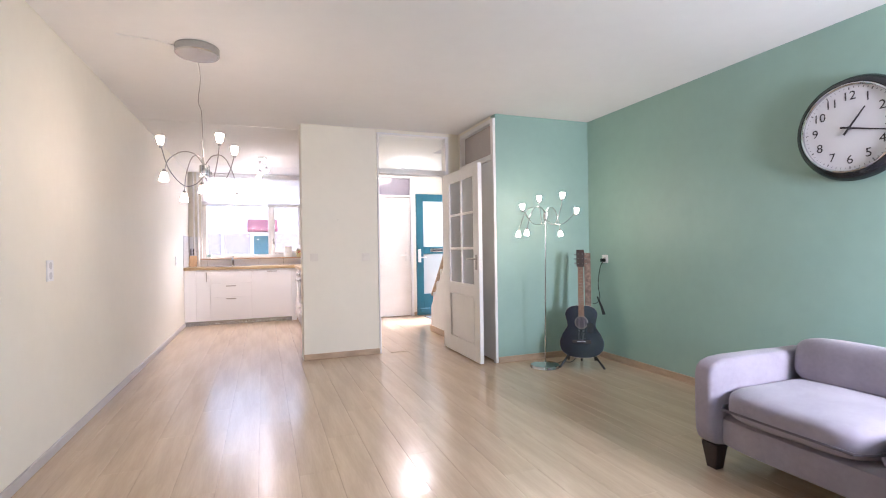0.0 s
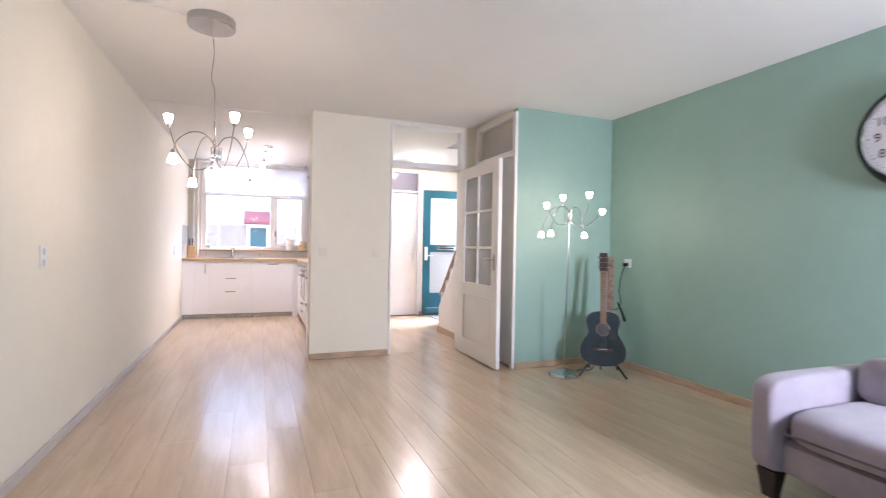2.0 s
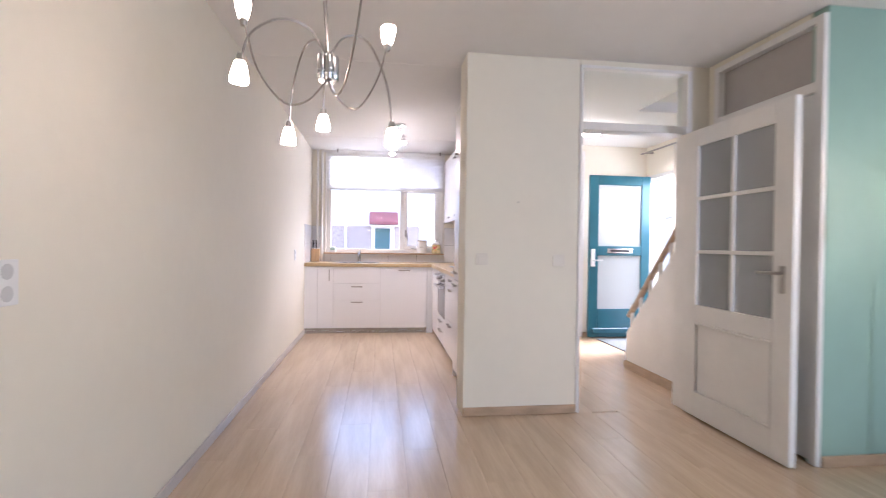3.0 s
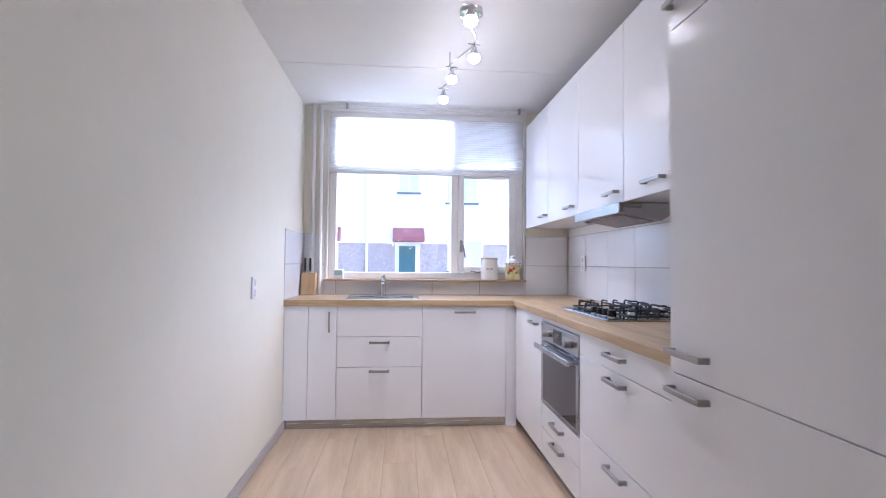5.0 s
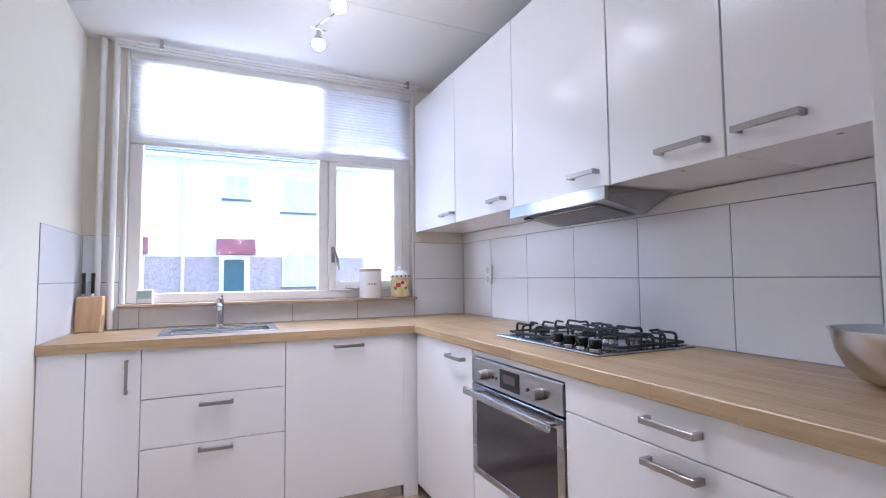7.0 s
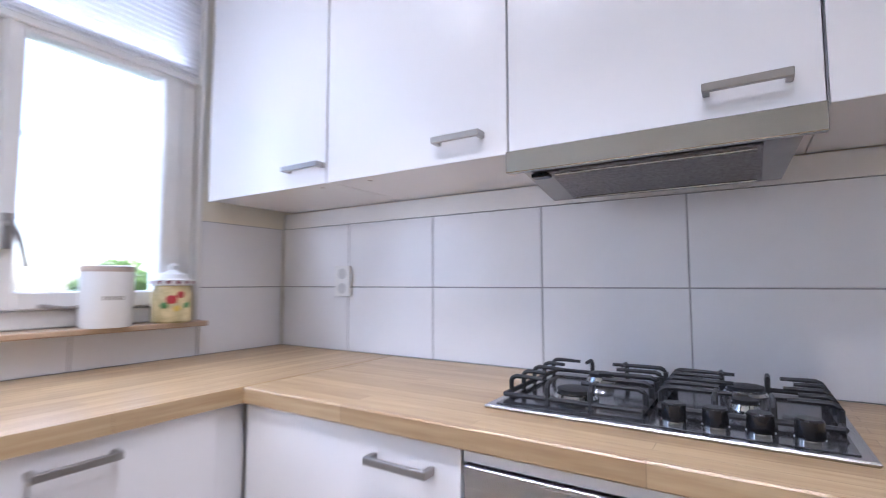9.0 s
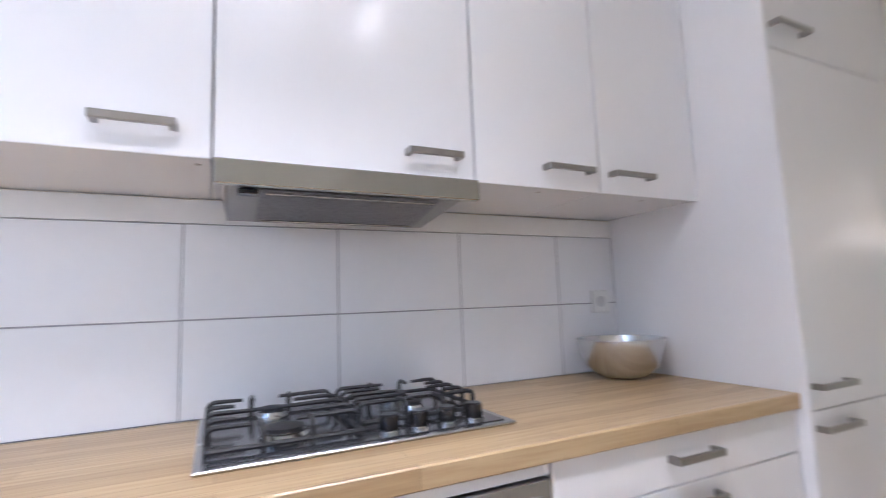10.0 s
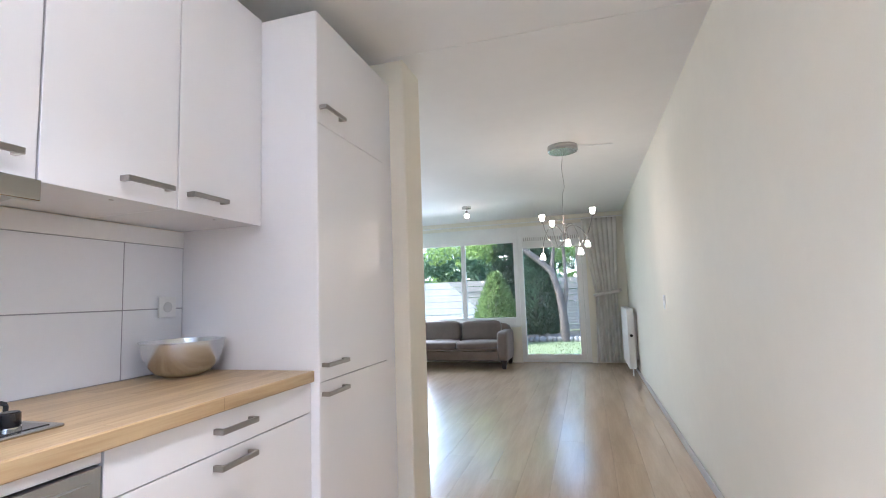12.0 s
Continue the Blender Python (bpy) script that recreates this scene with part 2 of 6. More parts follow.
def turned(name, prof, c, material, parent, label="", axis="z", seg=24, m=None, ring=False):
    bm = bmesh.new()
    lathe(bm, prof, c, axis, seg, m, ring)
    return part(name, bm, material, parent, label, smooth=True)


def glazing(name, x0, y0, z0, x1, y1, z1, parent, material=None):
    ob = solid(name, [(x0, y0, z0, x1, y1, z1)], material or M_GLASS, parent, "clear glass pane")
    ob.visible_shadow = False
    return ob


def structure(name, boxes, material, label, category, bev=0.0):
    return solid(name, boxes, material, None, label, bev, category, "structure")


# ---- the plan ----
XL, XR, YS, YN, H = -1.13, 3.30, -0.20, 9.19, 2.48
YP = 5.50  # face of the wall between the living room and the hall
XK = 1.13  # kitchen's tiled wall
T = 0.25

structure("wall_west", [(XL - T, YS - T, -0.05, XL, YN + T, H + 0.1)], M_WALL, "smooth cream painted plaster party wall", "wall")
structure("wall_east", [(XR, YS - T, -0.05, XR + T, YP + 0.1, H + 0.1)], M_GREEN, "sea green painted living room wall", "wall")
structure("wall_south", [(XL, YS - T, -0.05, -0.52, YS, H), (-0.52, YS - T, 2.34, XR, YS, H), (0.62, YS - T, -0.05, XR, YS, 0.62), (3.05, YS - T, 0.62, XR, YS, 2.34)],
          M_WALL, "cream wall round the garden window and door", "wall")
structure("wall_north", [(XL, YN, -0.05, -0.93, YN + T, H), (-0.93, YN, -0.05, 0.73, YN + T, 1.02), (-0.93, YN, 2.44, 0.73, YN + T, H), (0.73, YN, -0.05, XR + T, YN + T, H)],
          M_WALL, "cream wall round the kitchen window", "wall")
structure("wall_pier", [(0.40, YP, -0.05, 1.205, 5.76, H)], M_WALL, "cream plastered wall pier between kitchen and hall door", "wall", 0.006)
structure("wall_kitchen_hall", [(XK + 0.008, 5.76, -0.05, 1.23, YN, H)], M_WALL, "white wall between kitchen and hall", "wall")
structure("wall_hall_post", [(2.05, YP, -0.05, 2.185, YP + 0.1, H), (1.205, YP, 2.445, 2.05, YP + 0.1, H)], M_WALL, "cream wall beside the hall door", "wall")
structure("wall_closet", [(2.19, 4.567, -0.05, XR, 4.667, H)], M_GREEN, "sea green front of the stair closet", "wall", 0.004)
structure("wall_closet_side", [(2.185, 5.42, -0.05, 2.285, YP, H), (2.185, 4.667, 2.44, 2.285, 5.42, H)], M_WALL, "cream side of the stair closet", "wall")
structure("wall_closet_inner", [(2.9, 4.667, -0.05, 2.95, YP, H)], M_WALL, "plain inner closet wall", "wall")
structure("wall_hall_east", [(XR, YP + 0.1, -0.05, XR + T, 7.28, 4.2), (XR, 8.17, -0.05, XR + T, YN, 4.2), (XR, 7.28, 2.1, XR + T, 8.17, 4.2)], M_WALL, "white hall wall round the front door", "wall")
structure("wall_toilet", [(1.23, 8.2, -0.05, 1.60, 8.3, H), (1.60, 8.2, 2.40, 2.44, 8.3, H), (2.44, 8.2, -0.05, XR, 8.3, H)], M_WALL, "white wall of the toilet in the hall", "wall")
structure("wall_stairwell", [(2.19, YP + 0.02, H + 0.1, XR, YP + 0.1, 3.6), (2.19, YP + 0.1, H + 0.1, 2.27, 6.7, 3.6), (2.27, 6.62, H + 0.1, XR, 6.7, 3.6)], M_WALL, "cream stairwell walls above the hall ceiling", "wall")
# unseen roof; the square opening is added so that light reaches the stairwell
structure("stairwell_roof", [(2.19, YP + 0.02, 3.6, XR + T, 5.75, 3.7), (2.19, 6.35, 3.6, XR + T, 6.7, 3.7), (2.19, 5.75, 3.6, 2.5, 6.35, 3.7), (3.1, 5.75, 3.6, XR + T, 6.35, 3.7)], M_CEIL, "unseen white stairwell roof, its opening added to let light in", "ceiling")
structure("ceiling", [(XL - T, YS - T, H, XR + T, YP + 0.1, H + 0.1), (XL - T, YP + 0.1, H, 2.27, YN + T, H + 0.1), (2.27, 6.62, H, XR + T, YN + T, H + 0.1)],
          M_CEIL, "flat white painted ceiling", "ceiling")
structure("ceiling_joint", [(XL, 8.303, H - 0.003, XK, 8.316, H + 0.001)], M_PAINT, "faint seam across the kitchen ceiling", "ceiling seam")
structure("ceiling_joint", [(XL, 5.785, H - 0.003, 0.49, 5.797, H + 0.001)], M_PAINT, "faint seam across the ceiling before the kitchen", "ceiling seam")
floor = structure("floor", [(XL - T, YS - T, -0.12, XR + T, YN + T, -0.008)], M_SEAM, "warm oak laminate plank floor, satin sheen", "floor")

# skirting boards
def skirting(x0, y0, x1, y1, material=M_BASE, h=0.06):
    structure("baseboard", [(x0, y0, 0.0, x1, y1, h)], material, "low oak laminate skirting board along the wall" if material is M_BASE else "low white skirting board along the wall", "skirting board", 0.004)


skirting(XL, YS, XL + 0.014, 8.60, mat("grey_skirting", (0.52, 0.48, 0.45), 0.4, 0, 0.05, 3))
skirting(0.40, YP - 0.014, 1.205, YP)
skirting(2.19, 4.553, XR, 4.567)
skirting(XR - 0.014, YS, XR, 4.553)
skirting(2.06, YP + 0.1, 2.2, YP + 0.114)
skirting(2.44, 8.186, 2.52, 8.2)

# ---- kitchen tiles: one object a tile, laid on grout beds ----
def tile_field(name, label, axis, face, us, vs, sign):
    """Tiles on a wall: axis is the wall's normal; us, vs are the joints along it and up it."""
    d = 0.007 * sign
    bed = (face - d, us[0], vs[0], face - d * 0.25, us[-1], vs[-1]) if axis == "x" else (us[0], face - d, vs[0], us[-1], face - d * 0.25, vs[-1])
    bedded = structure(name, [bed], M_GROUT, label, "tiled wall")
    shared = {}
    for u0, u1 in zip(us, us[1:]):
        for v0, v1 in zip(vs, vs[1:]):
            w, h = u1 - u0 - 0.004, v1 - v0 - 0.004
            key = (round(w, 3), round(h, 3))
            if key not in shared:
                bm = bmesh.new()
                if axis == "x":
                    box(bm, -0.003, -w / 2, -h / 2, 0.003, w / 2, h / 2, 0.0012)
                else:
                    box(bm, -w / 2, -0.003, -h / 2, w / 2, 0.003, h / 2, 0.0012)
                me = bpy.data.meshes.new("tile")
                bm.to_mesh(me), bm.free()
                me.materials.append(M_TILE)
                shared[key] = me
            ob = new("tile", shared[key])
            ob.parent = bedded
            ob.location = (face - 0.003 * sign, (u0 + u1) / 2, (v0 + v1) / 2) if axis == "x" else ((u0 + u1) / 2, face - 0.003 * sign, (v0 + v1) / 2)
            ob.rotation_euler = (random.uniform(-0.002, 0.002), random.uniform(-0.002, 0.002), random.uniform(-0.002, 0.002))
    return bedded


ZT = [0.908, 1.159, 1.41]

# ---- kitchen window ----
def kitchen_window():
    w = thing("window_1", (-0.1, YN, 1.02), "white kitchen window with a fixed pane and a casement", "window", kind="structure")
    y0, y1 = YN + 0.03, YN + 0.10
    solid("window_frame", [(-0.93, y0, 1.04, -0.865, y1, 2.44), (0.67, y0, 1.04, 0.73, y1, 2.44), (-0.865, y0, 1.04, 0.67, y1, 1.095), (-0.865, y0, 2.39, 0.67, y1, 2.44),
                           (0.105, y0, 1.095, 0.165, y1, 2.39), (-0.865, y0, 1.96, 0.105, y1, 2.0), (0.165, y0, 1.96, 0.67, y1, 2.0)], M_PAINT, w, "white painted window frame", 0.004)
    solid("reveal", [(-0.945, YN - 0.012, 1.04, -0.93, y1, 2.46), (0.73, YN - 0.012, 1.04, 0.745, y1, 2.46), (-0.945, YN - 0.012, 2.44, 0.745, y1, 2.46)], M_PAINT, w, "", 0.003)
    sash = solid("casement", [(0.167, y0 - 0.02, 1.097, 0.215, y1 - 0.02, 1.958), (0.605, y0 - 0.02, 1.097, 0.668, y1 - 0.02, 1.958), (0.215, y0 - 0.02, 1.097, 0.605, y1 - 0.02, 1.15), (0.215, y0 - 0.02, 1.91, 0.605, y1 - 0.02, 1.958)],
                 M_PAINT, w, "white opening casement", 0.005)
    glazing("pane", 0.21, y0 + 0.02, 1.14, 0.61, y0 + 0.026, 1.92, sash)
    bm = bmesh.new()
    box(bm, 0.178, y0 - 0.04, 1.27, 0.202, y0 - 0.02, 1.37, 0.003)
    tube(bm, [(0.19, y0 - 0.035, 1.34), (0.19, y0 - 0.075, 1.34), (0.205, y0 - 0.08, 1.30), (0.222, y0 - 0.08, 1.22)], [0.008, 0.008, 0.009, 0.007])
    part("window_handle", bm, M_NICKEL, sash, "satin metal handle", True)
    bar("stay", [(0.27, y0 - 0.03, 1.11), (0.33, y0 - 0.04, 1.10), (0.42, y0 - 0.035, 1.106), (0.47, y0 - 0.03, 1.12)], 0.006, M_NICKEL, sash, "metal casement stay")
    glazing("pane", -0.865, y0 + 0.03, 1.095, 0.105, y0 + 0.036, 1.96, w)
    glazing("pane", -0.865, y0 + 0.03, 2.0, 0.105, y0 + 0.036, 2.39, w)
    # added panel, unseen behind the blind, holds back light on the right
    solid("panel", [(0.165, y0 + 0.03, 2.05, 0.67, y0 + 0.05, 2.39)], M_MILK, w, "milky panel added behind the blind to dim it")
    sill = structure("window_sill", [(-0.953, YN - 0.08, 1.022, 0.74, YN + 0.05, 1.040)], M_BASE, "narrow oak window sill above the worktop", "window sill", 0.003)
    return w


kitchen_window()

# ---- hall door opening with transom ----
fr = thing("door_frame", (1.62, YP, 0), "white wooden door frame with a glazed transom", "door frame", kind="structure")
solid("frame", [(1.207, YP - 0.006, 0, 1.228, YP + 0.106, 2.444), (2.012, YP - 0.012, 0, 2.048, YP + 0.112, 2.444), (1.228, YP - 0.006, 2.422, 2.012, YP + 0.106, 2.444), (1.228, YP - 0.012, 1.99, 2.012, YP + 0.112, 2.045)], M_PAINT, fr, "", 0.003)
glazing("pane", 1.228, YP + 0.05, 2.045, 2.012, YP + 0.056, 2.422, fr, M_FANLIGHT)

# open glazed door leaf, swung into the living room
def living_door():
    d = thing("door_1", (2.03, 5.47, 0), "white half-glazed panel door standing open", "door", kind="structure")
    xa, xb, y0, y1, zt = 1.985, 2.025, 4.55, 5.46, 1.985
    g0, g1, gz0, gz1 = 4.68, 5.33, 0.78, 1.87
    solid("leaf", [(xa, y0, 0.012, xb, g0, zt), (xa, g1, 0.012, xb, y1, zt), (xa, g0, gz1, xb, g1, zt), (xa, g0, 0.66, xb, g1, gz0), (xa, g0, 0.012, xb, g1, 0.17), (xa + 0.014, g0, 0.17, xb - 0.014, g1, 0.66)], M_PAINT, d, "white painted leaf", 0.002)
    solid("glazing_bar", [(xa + 0.004, 4.992, gz0, xb - 0.004, 5.016, gz1)], M_PAINT, d, "", 0.003)
    for z in (1.145, 1.51):
        solid("glazing_bar", [(xa + 0.005, g0, z - 0.012, xb - 0.005, g1, z + 0.012)], M_PAINT, d, "", 0.003)
    for a, b in ((g0, 4.992), (5.016, g1)):
        for c, e in ((gz0, 1.133), (1.157, 1.498), (1.522, gz1)):
            glazing("pane", xa + 0.017, a, c, xa + 0.022, b, e, d, M_DOORHAZE)
    solid("moulding", [(xa - 0.006, g0, 0.17, xa + 0.01, g0 + 0.016, 0.66), (xa - 0.006, g1 - 0.016, 0.17, xa + 0.01, g1, 0.66), (xa - 0.006, g0, 0.17, xa + 0.01, g1, 0.186), (xa - 0.006, g0, 0.644, xa + 0.01, g1, 0.66)], M_PAINT, d, "", 0.004)
    solid("escutcheon", [(xa - 0.006, 4.597, 0.93, xa, 4.633, 1.08)], M_NICKEL, d, "satin metal plate", 0.002)
    bar("door_handle", [(xa - 0.003, 4.615, 1.04), (xa - 0.045, 4.615, 1.04), (xa - 0.052, 4.63, 1.04), (xa - 0.05, 4.735, 1.038)], 0.009, M_NICKEL, d, "satin metal lever handle")
    for z in (0.25, 1.0, 1.75):
        bar("hinge", [(2.0275, 5.468, z - 0.045), (2.0275, 5.468, z + 0.045)], 0.007, M_NICKEL, d)


living_door()

# closet door beside it, closed, with a transom above
cl = thing("door_2", (2.185, 5.0, 0), "flat white closet door with a glazed transom", "door", kind="structure")
solid("frame", [(2.165, 4.569, 0, 2.285, 4.625, 2.44), (2.165, 5.375, 0, 2.285, 5.419, 2.44), (2.165, 4.625, 2.40, 2.285, 5.375, 2.44), (2.165, 4.625, 2.03, 2.285, 5.375, 2.085)], M_PAINT, cl, "", 0.003)
solid("leaf", [(2.185, 4.63, 0.012, 2.225, 5.37, 2.025)], M_PAINT, cl, "flat white leaf", 0.002)
solid("pane", [(2.215, 4.625, 2.085, 2.225, 5.375, 2.40)], mat("grey_back_glass", (0.46, 0.42, 0.39), 0.15, 0, 0.05, 2), cl, "dim grey transom glass")
for z in (0.3, 1.02, 1.75):
    bar("hinge", [(2.18, 4.628, z - 0.045), (2.18, 4.628, z + 0.045)], 0.007, M_NICKEL, cl)

# ---- garden window and door ----
# raised strips on the vent, coloured grey for the shade in its slots
M_VENT = mat("shaded_vent_slot", (0.42, 0.40, 0.37), 0.7)


def garden_front():
    y0, y1 = YS - 0.12, YS - 0.05
    w = thing("window_2", (1.8, YS, 0.62), "wide white garden window in two panes", "window", kind="structure")
    solid("window_frame", [(0.62, y0, 0.62, 0.70, y1, 2.34), (2.97, y0, 0.62, 3.05, y1, 2.34), (0.70, y0, 0.62, 2.97, y1, 0.76), (0.70, y0, 2.07, 2.97, y1, 2.34), (1.575, y0, 0.76, 1.65, y1, 2.07)], M_PAINT, w, "", 0.004)
    glazing("pane", 0.70, y0 + 0.03, 0.76, 1.575, y0 + 0.036, 2.07, w)
    glazing("pane", 1.65, y0 + 0.03, 0.76, 2.97, y0 + 0.036, 2.07, w)
    structure("window_sill", [(0.62, YS - 0.06, 0.60, 3.05, YS + 0.06, 0.622)], M_PAINT, "white sill under the garden window", "window sill", 0.003)
    d = thing("door_3", (0.05, YS, 0), "white glazed garden door, closed, with a vent strip", "door", kind="structure")
    solid("frame", [(-0.52, y0, 0, -0.45, y1, 2.34), (0.55, y0, 0, 0.618, y1, 2.34), (-0.45, y0, 2.15, 0.55, y1, 2.34), (-0.45, y0, 0, 0.55, y1, 0.05)], M_PAINT, d, "", 0.004)
    leaf = solid("leaf", [(-0.448, y0 + 0.012, 0.052, -0.355, y1 + 0.012, 2.06), (0.535, y0 + 0.012, 0.052, 0.548, y1 + 0.012, 2.06), (-0.355, y0 + 0.012, 0.052, 0.535, y1 + 0.012, 0.13), (-0.355, y0 + 0.012, 1.95, 0.535, y1 + 0.012, 2.06)], M_PAINT, d, "white door leaf", 0.004)
    glazing("pane", -0.355, y0 + 0.03, 0.13, 0.535, y0 + 0.036, 1.95, leaf)
    solid("vent", [(-0.45, y0 + 0.02, 2.062, 0.55, y1 + 0.005, 2.148)], M_PAINT, d, "", 0.003)
    for k in range(26):
        x = -0.40 + k * 0.036
        solid("vent_slot", [(x, y1 + 0.005, 2.075, x + 0.014, y1 + 0.009, 2.135)], M_VENT, d)
    bar("door_handle", [(-0.40, y1 + 0.012, 1.02), (-0.40, y1 + 0.06, 1.02), (-0.29, y1 + 0.06, 1.02)], 0.009, M_PLASTIC, d, "white lever handle")


garden_front()

# ---- hall: toilet door, front door, stairs ----
td = thing("door_4", (2.02, 8.2, 0), "flat white toilet door with a grey transom", "door", kind="structure")
solid("frame", [(1.60, 8.185, 0, 1.645, 8.3, 2.40), (2.395, 8.185, 0, 2.44, 8.3, 2.40), (1.645, 8.185, 2.36, 2.395, 8.3, 2.40), (1.645, 8.185, 2.03, 2.395, 8.3, 2.07)], M_PAINT, td, "", 0.003)
solid("leaf", [(1.65, 8.205, 0.01, 2.39, 8.245, 2.025)], M_PAINT, td, "", 0.002)
solid("pane", [(1.645, 8.22, 2.07, 2.395, 8.228, 2.36)], mat("mauve_grey_glass", (0.33, 0.31, 0.36), 0.15, 0, 0.04, 2), td, "mauve grey transom glass")
solid("escutcheon", [(2.295, 8.198, 0.95, 2.335, 8.205, 1.10)], M_PLASTIC, td, "", 0.002)
bar("door_handle", [(2.315, 8.2, 1.04), (2.315, 8.155, 1.04), (2.20, 8.15, 1.04)], 0.009, M_PLASTIC, td)


def front_door():
    d = thing("door_5", (3.25, 8.09, 0), "teal painted front door with frosted panes, standing open", "door", kind="structure")
    y0, y1, x0, x1 = 8.06, 8.105, 2.46, 3.28
    solid("leaf", [(x0, y0, 0.02, x0 + 0.12, y1, 2.08), (x1 - 0.12, y0, 0.02, x1, y1, 2.08), (x0 + 0.12, y0, 1.96, x1 - 0.12, y1, 2.08), (x0 + 0.12, y0, 1.06, x1 - 0.12, y1, 1.18), (x0 + 0.12, y0, 0.02, x1 - 0.12, y1, 0.38)], M_TEAL, d, "", 0.004)
    glazing("pane", x0 + 0.12, y0 + 0.02, 1.18, x1 - 0.12, y0 + 0.028, 1.96, d, M_FROST)
    glazing("pane", x0 + 0.12, y0 + 0.02, 0.38, x1 - 0.12, y0 + 0.028, 1.06, d, M_FROST)
    solid("weather_bar", [(x0 + 0.04, y0 - 0.035, 0.06, x1 - 0.04, y0, 0.14)], M_TEAL, d, "", 0.012)
    solid("letter_plate", [(x0 + 0.24, y0 - 0.008, 1.09, x1 - 0.24, y0, 1.15)], M_CHROME, d, "chrome letter plate", 0.003)
    # black strip laid on the plate for the dark of the open slot
    solid("letter_slot_shade", [(x0 + 0.28, y0 - 0.011, 1.108, x1 - 0.28, y0 - 0.008, 1.132)], M_IRON, d)
    solid("lock_case", [(x0 + 0.02, y0 - 0.02, 0.92, x0 + 0.07, y0, 1.14)], M_PLASTIC, d, "white lock plate", 0.004)
    bar("door_handle", [(x0 + 0.045, y0 - 0.02, 1.0), (x0 + 0.045, y0 - 0.06, 1.0), (x0 + 0.15, y0 - 0.065, 1.0)], 0.009, M_PLASTIC, d)
    f = thing("door_frame", (XR, 7.72, 0), "white frame of the open front door", "door frame", kind="structure")
    solid("frame", [(XR - 0.012, 7.28, 0, XR + 0.12, 7.33, 2.10), (XR - 0.012, 8.12, 0, XR + 0.12, 8.17, 2.10), (XR - 0.012, 7.33, 2.05, XR + 0.12, 8.12, 2.10)], M_PAINT, f, "", 0.003)
    solid("door_mat", [(2.55, 7.25, 0.001, 3.25, 8.0, 0.013)], cloth("grey_door_mat", (0.07, 0.09, 0.1), 0, 0.8, 120), None, "dark blue-grey door mat before the front door", 0.003, "door mat")


front_door()


def stairs():
    s = thing("staircase", (2.75, 6.1, 0), "white closed-string staircase with an oak handrail", "staircase", kind="structure")
    bm = bmesh.new()
    pts = [(6.66, 0.0), (6.66, 0.34), (5.62, 1.46), (5.62, 0.0)]
    f0 = [bm.verts.new((2.215, y, z)) for y, z in pts]
    f1 = [bm.verts.new((2.265, y, z)) for y, z in pts]
    bm.faces.new(f0), bm.faces.new(f1[::-1])
    for k in range(4):
        bm.faces.new((f0[k], f0[(k + 1) % 4], f1[(k + 1) % 4], f1[k]))
    part("string", bm, M_PAINT, s, "white painted stair side")
    solid("skirting", [(2.203, 5.62, 0.0, 2.215, 6.68, 0.075)], M_BASE, s, "oak skirting", 0.003)
    for k in range(7):
        y1 = 6.66 - k * 0.17
        solid("step", [(2.265, y1 - 0.20, 0.185 * (k + 1) - 0.04, XR - 0.01, y1, 0.185 * (k + 1)), (2.265, y1 - 0.20, 0.185 * k if k else 0.0, XR - 0.01, y1 - 0.17, 0.185 * (k + 1) - 0.04)], M_BASE, s, "", 0.003)
    for k in range(7):
        y = 6.60 - k * 0.15
        zb = 0.34 + (6.66 - y) * 1.077
        bm = bmesh.new()
        box(bm, 2.228, y - 0.014, zb - 0.02, 2.252, y + 0.014, zb + 0.21)
        part("baluster", bm, M_PAINT, s, "white baluster")
    bar("handrail", [(2.24, 6.66, 0.50), (2.24, 6.5, 0.67), (2.24, 5.62, 1.66)], 0.026, M_BASE, s, "varnished oak handrail")


stairs()


def drape(name, at, label, x0, x1, y, z0, z1, folds, depth, axis="x", tie=None, group=""):
    """A pleated curtain hanging from a rail; tie gathers it at one height."""
    t = thing(name, at, label, "curtain", group)
    bm = bmesh.new()
    n, rows = folds * 10, 26
    grid = []
    for j in range(rows + 1):
        v = j / rows
        z = z1 + (z0 - z1) * v
        row = []
        for i in range(n + 1):
            u = i / n
            pinch = 1.0
            off = 0.0
            if tie:
                g = max(0.0, 1 - (z - tie[0]) / (z1 - tie[0])) ** 1.3 if z > tie[0] else 1 - 0.22 * (tie[0] - z) / (tie[0] - z0)
                pinch = 1 - tie[1] * g
                off = tie[2] * g
            c = (x0 + x1) / 2 + off
            w = (u - 0.5) * (x1 - x0) * pinch
            wave = math.sin(u * folds * 2 * math.pi) + 0.35 * math.sin(u * folds * 4 * math.pi + 1.3 + 2 * v)
            dep = depth * (0.55 + 0.45 * v) * wave * (0.8 + 0.4 * noise.noise(Vector((u * 7, v * 2, 1))))
            p = (c + w, y + dep, z) if axis == "x" else (y + dep, c + w, z)
            row.append(bm.verts.new(p))
        grid.append(row)
    for a, b in zip(grid, grid[1:]):
        for i in range(n):
            bm.faces.new((a[i], a[i + 1], b[i + 1], b[i]))
    ob = part("fabric", bm, M_CURTAIN, t, "", True)
    so = ob.modifiers.new("thickness", "SOLIDIFY")
    so.thickness = 0.003
    return t


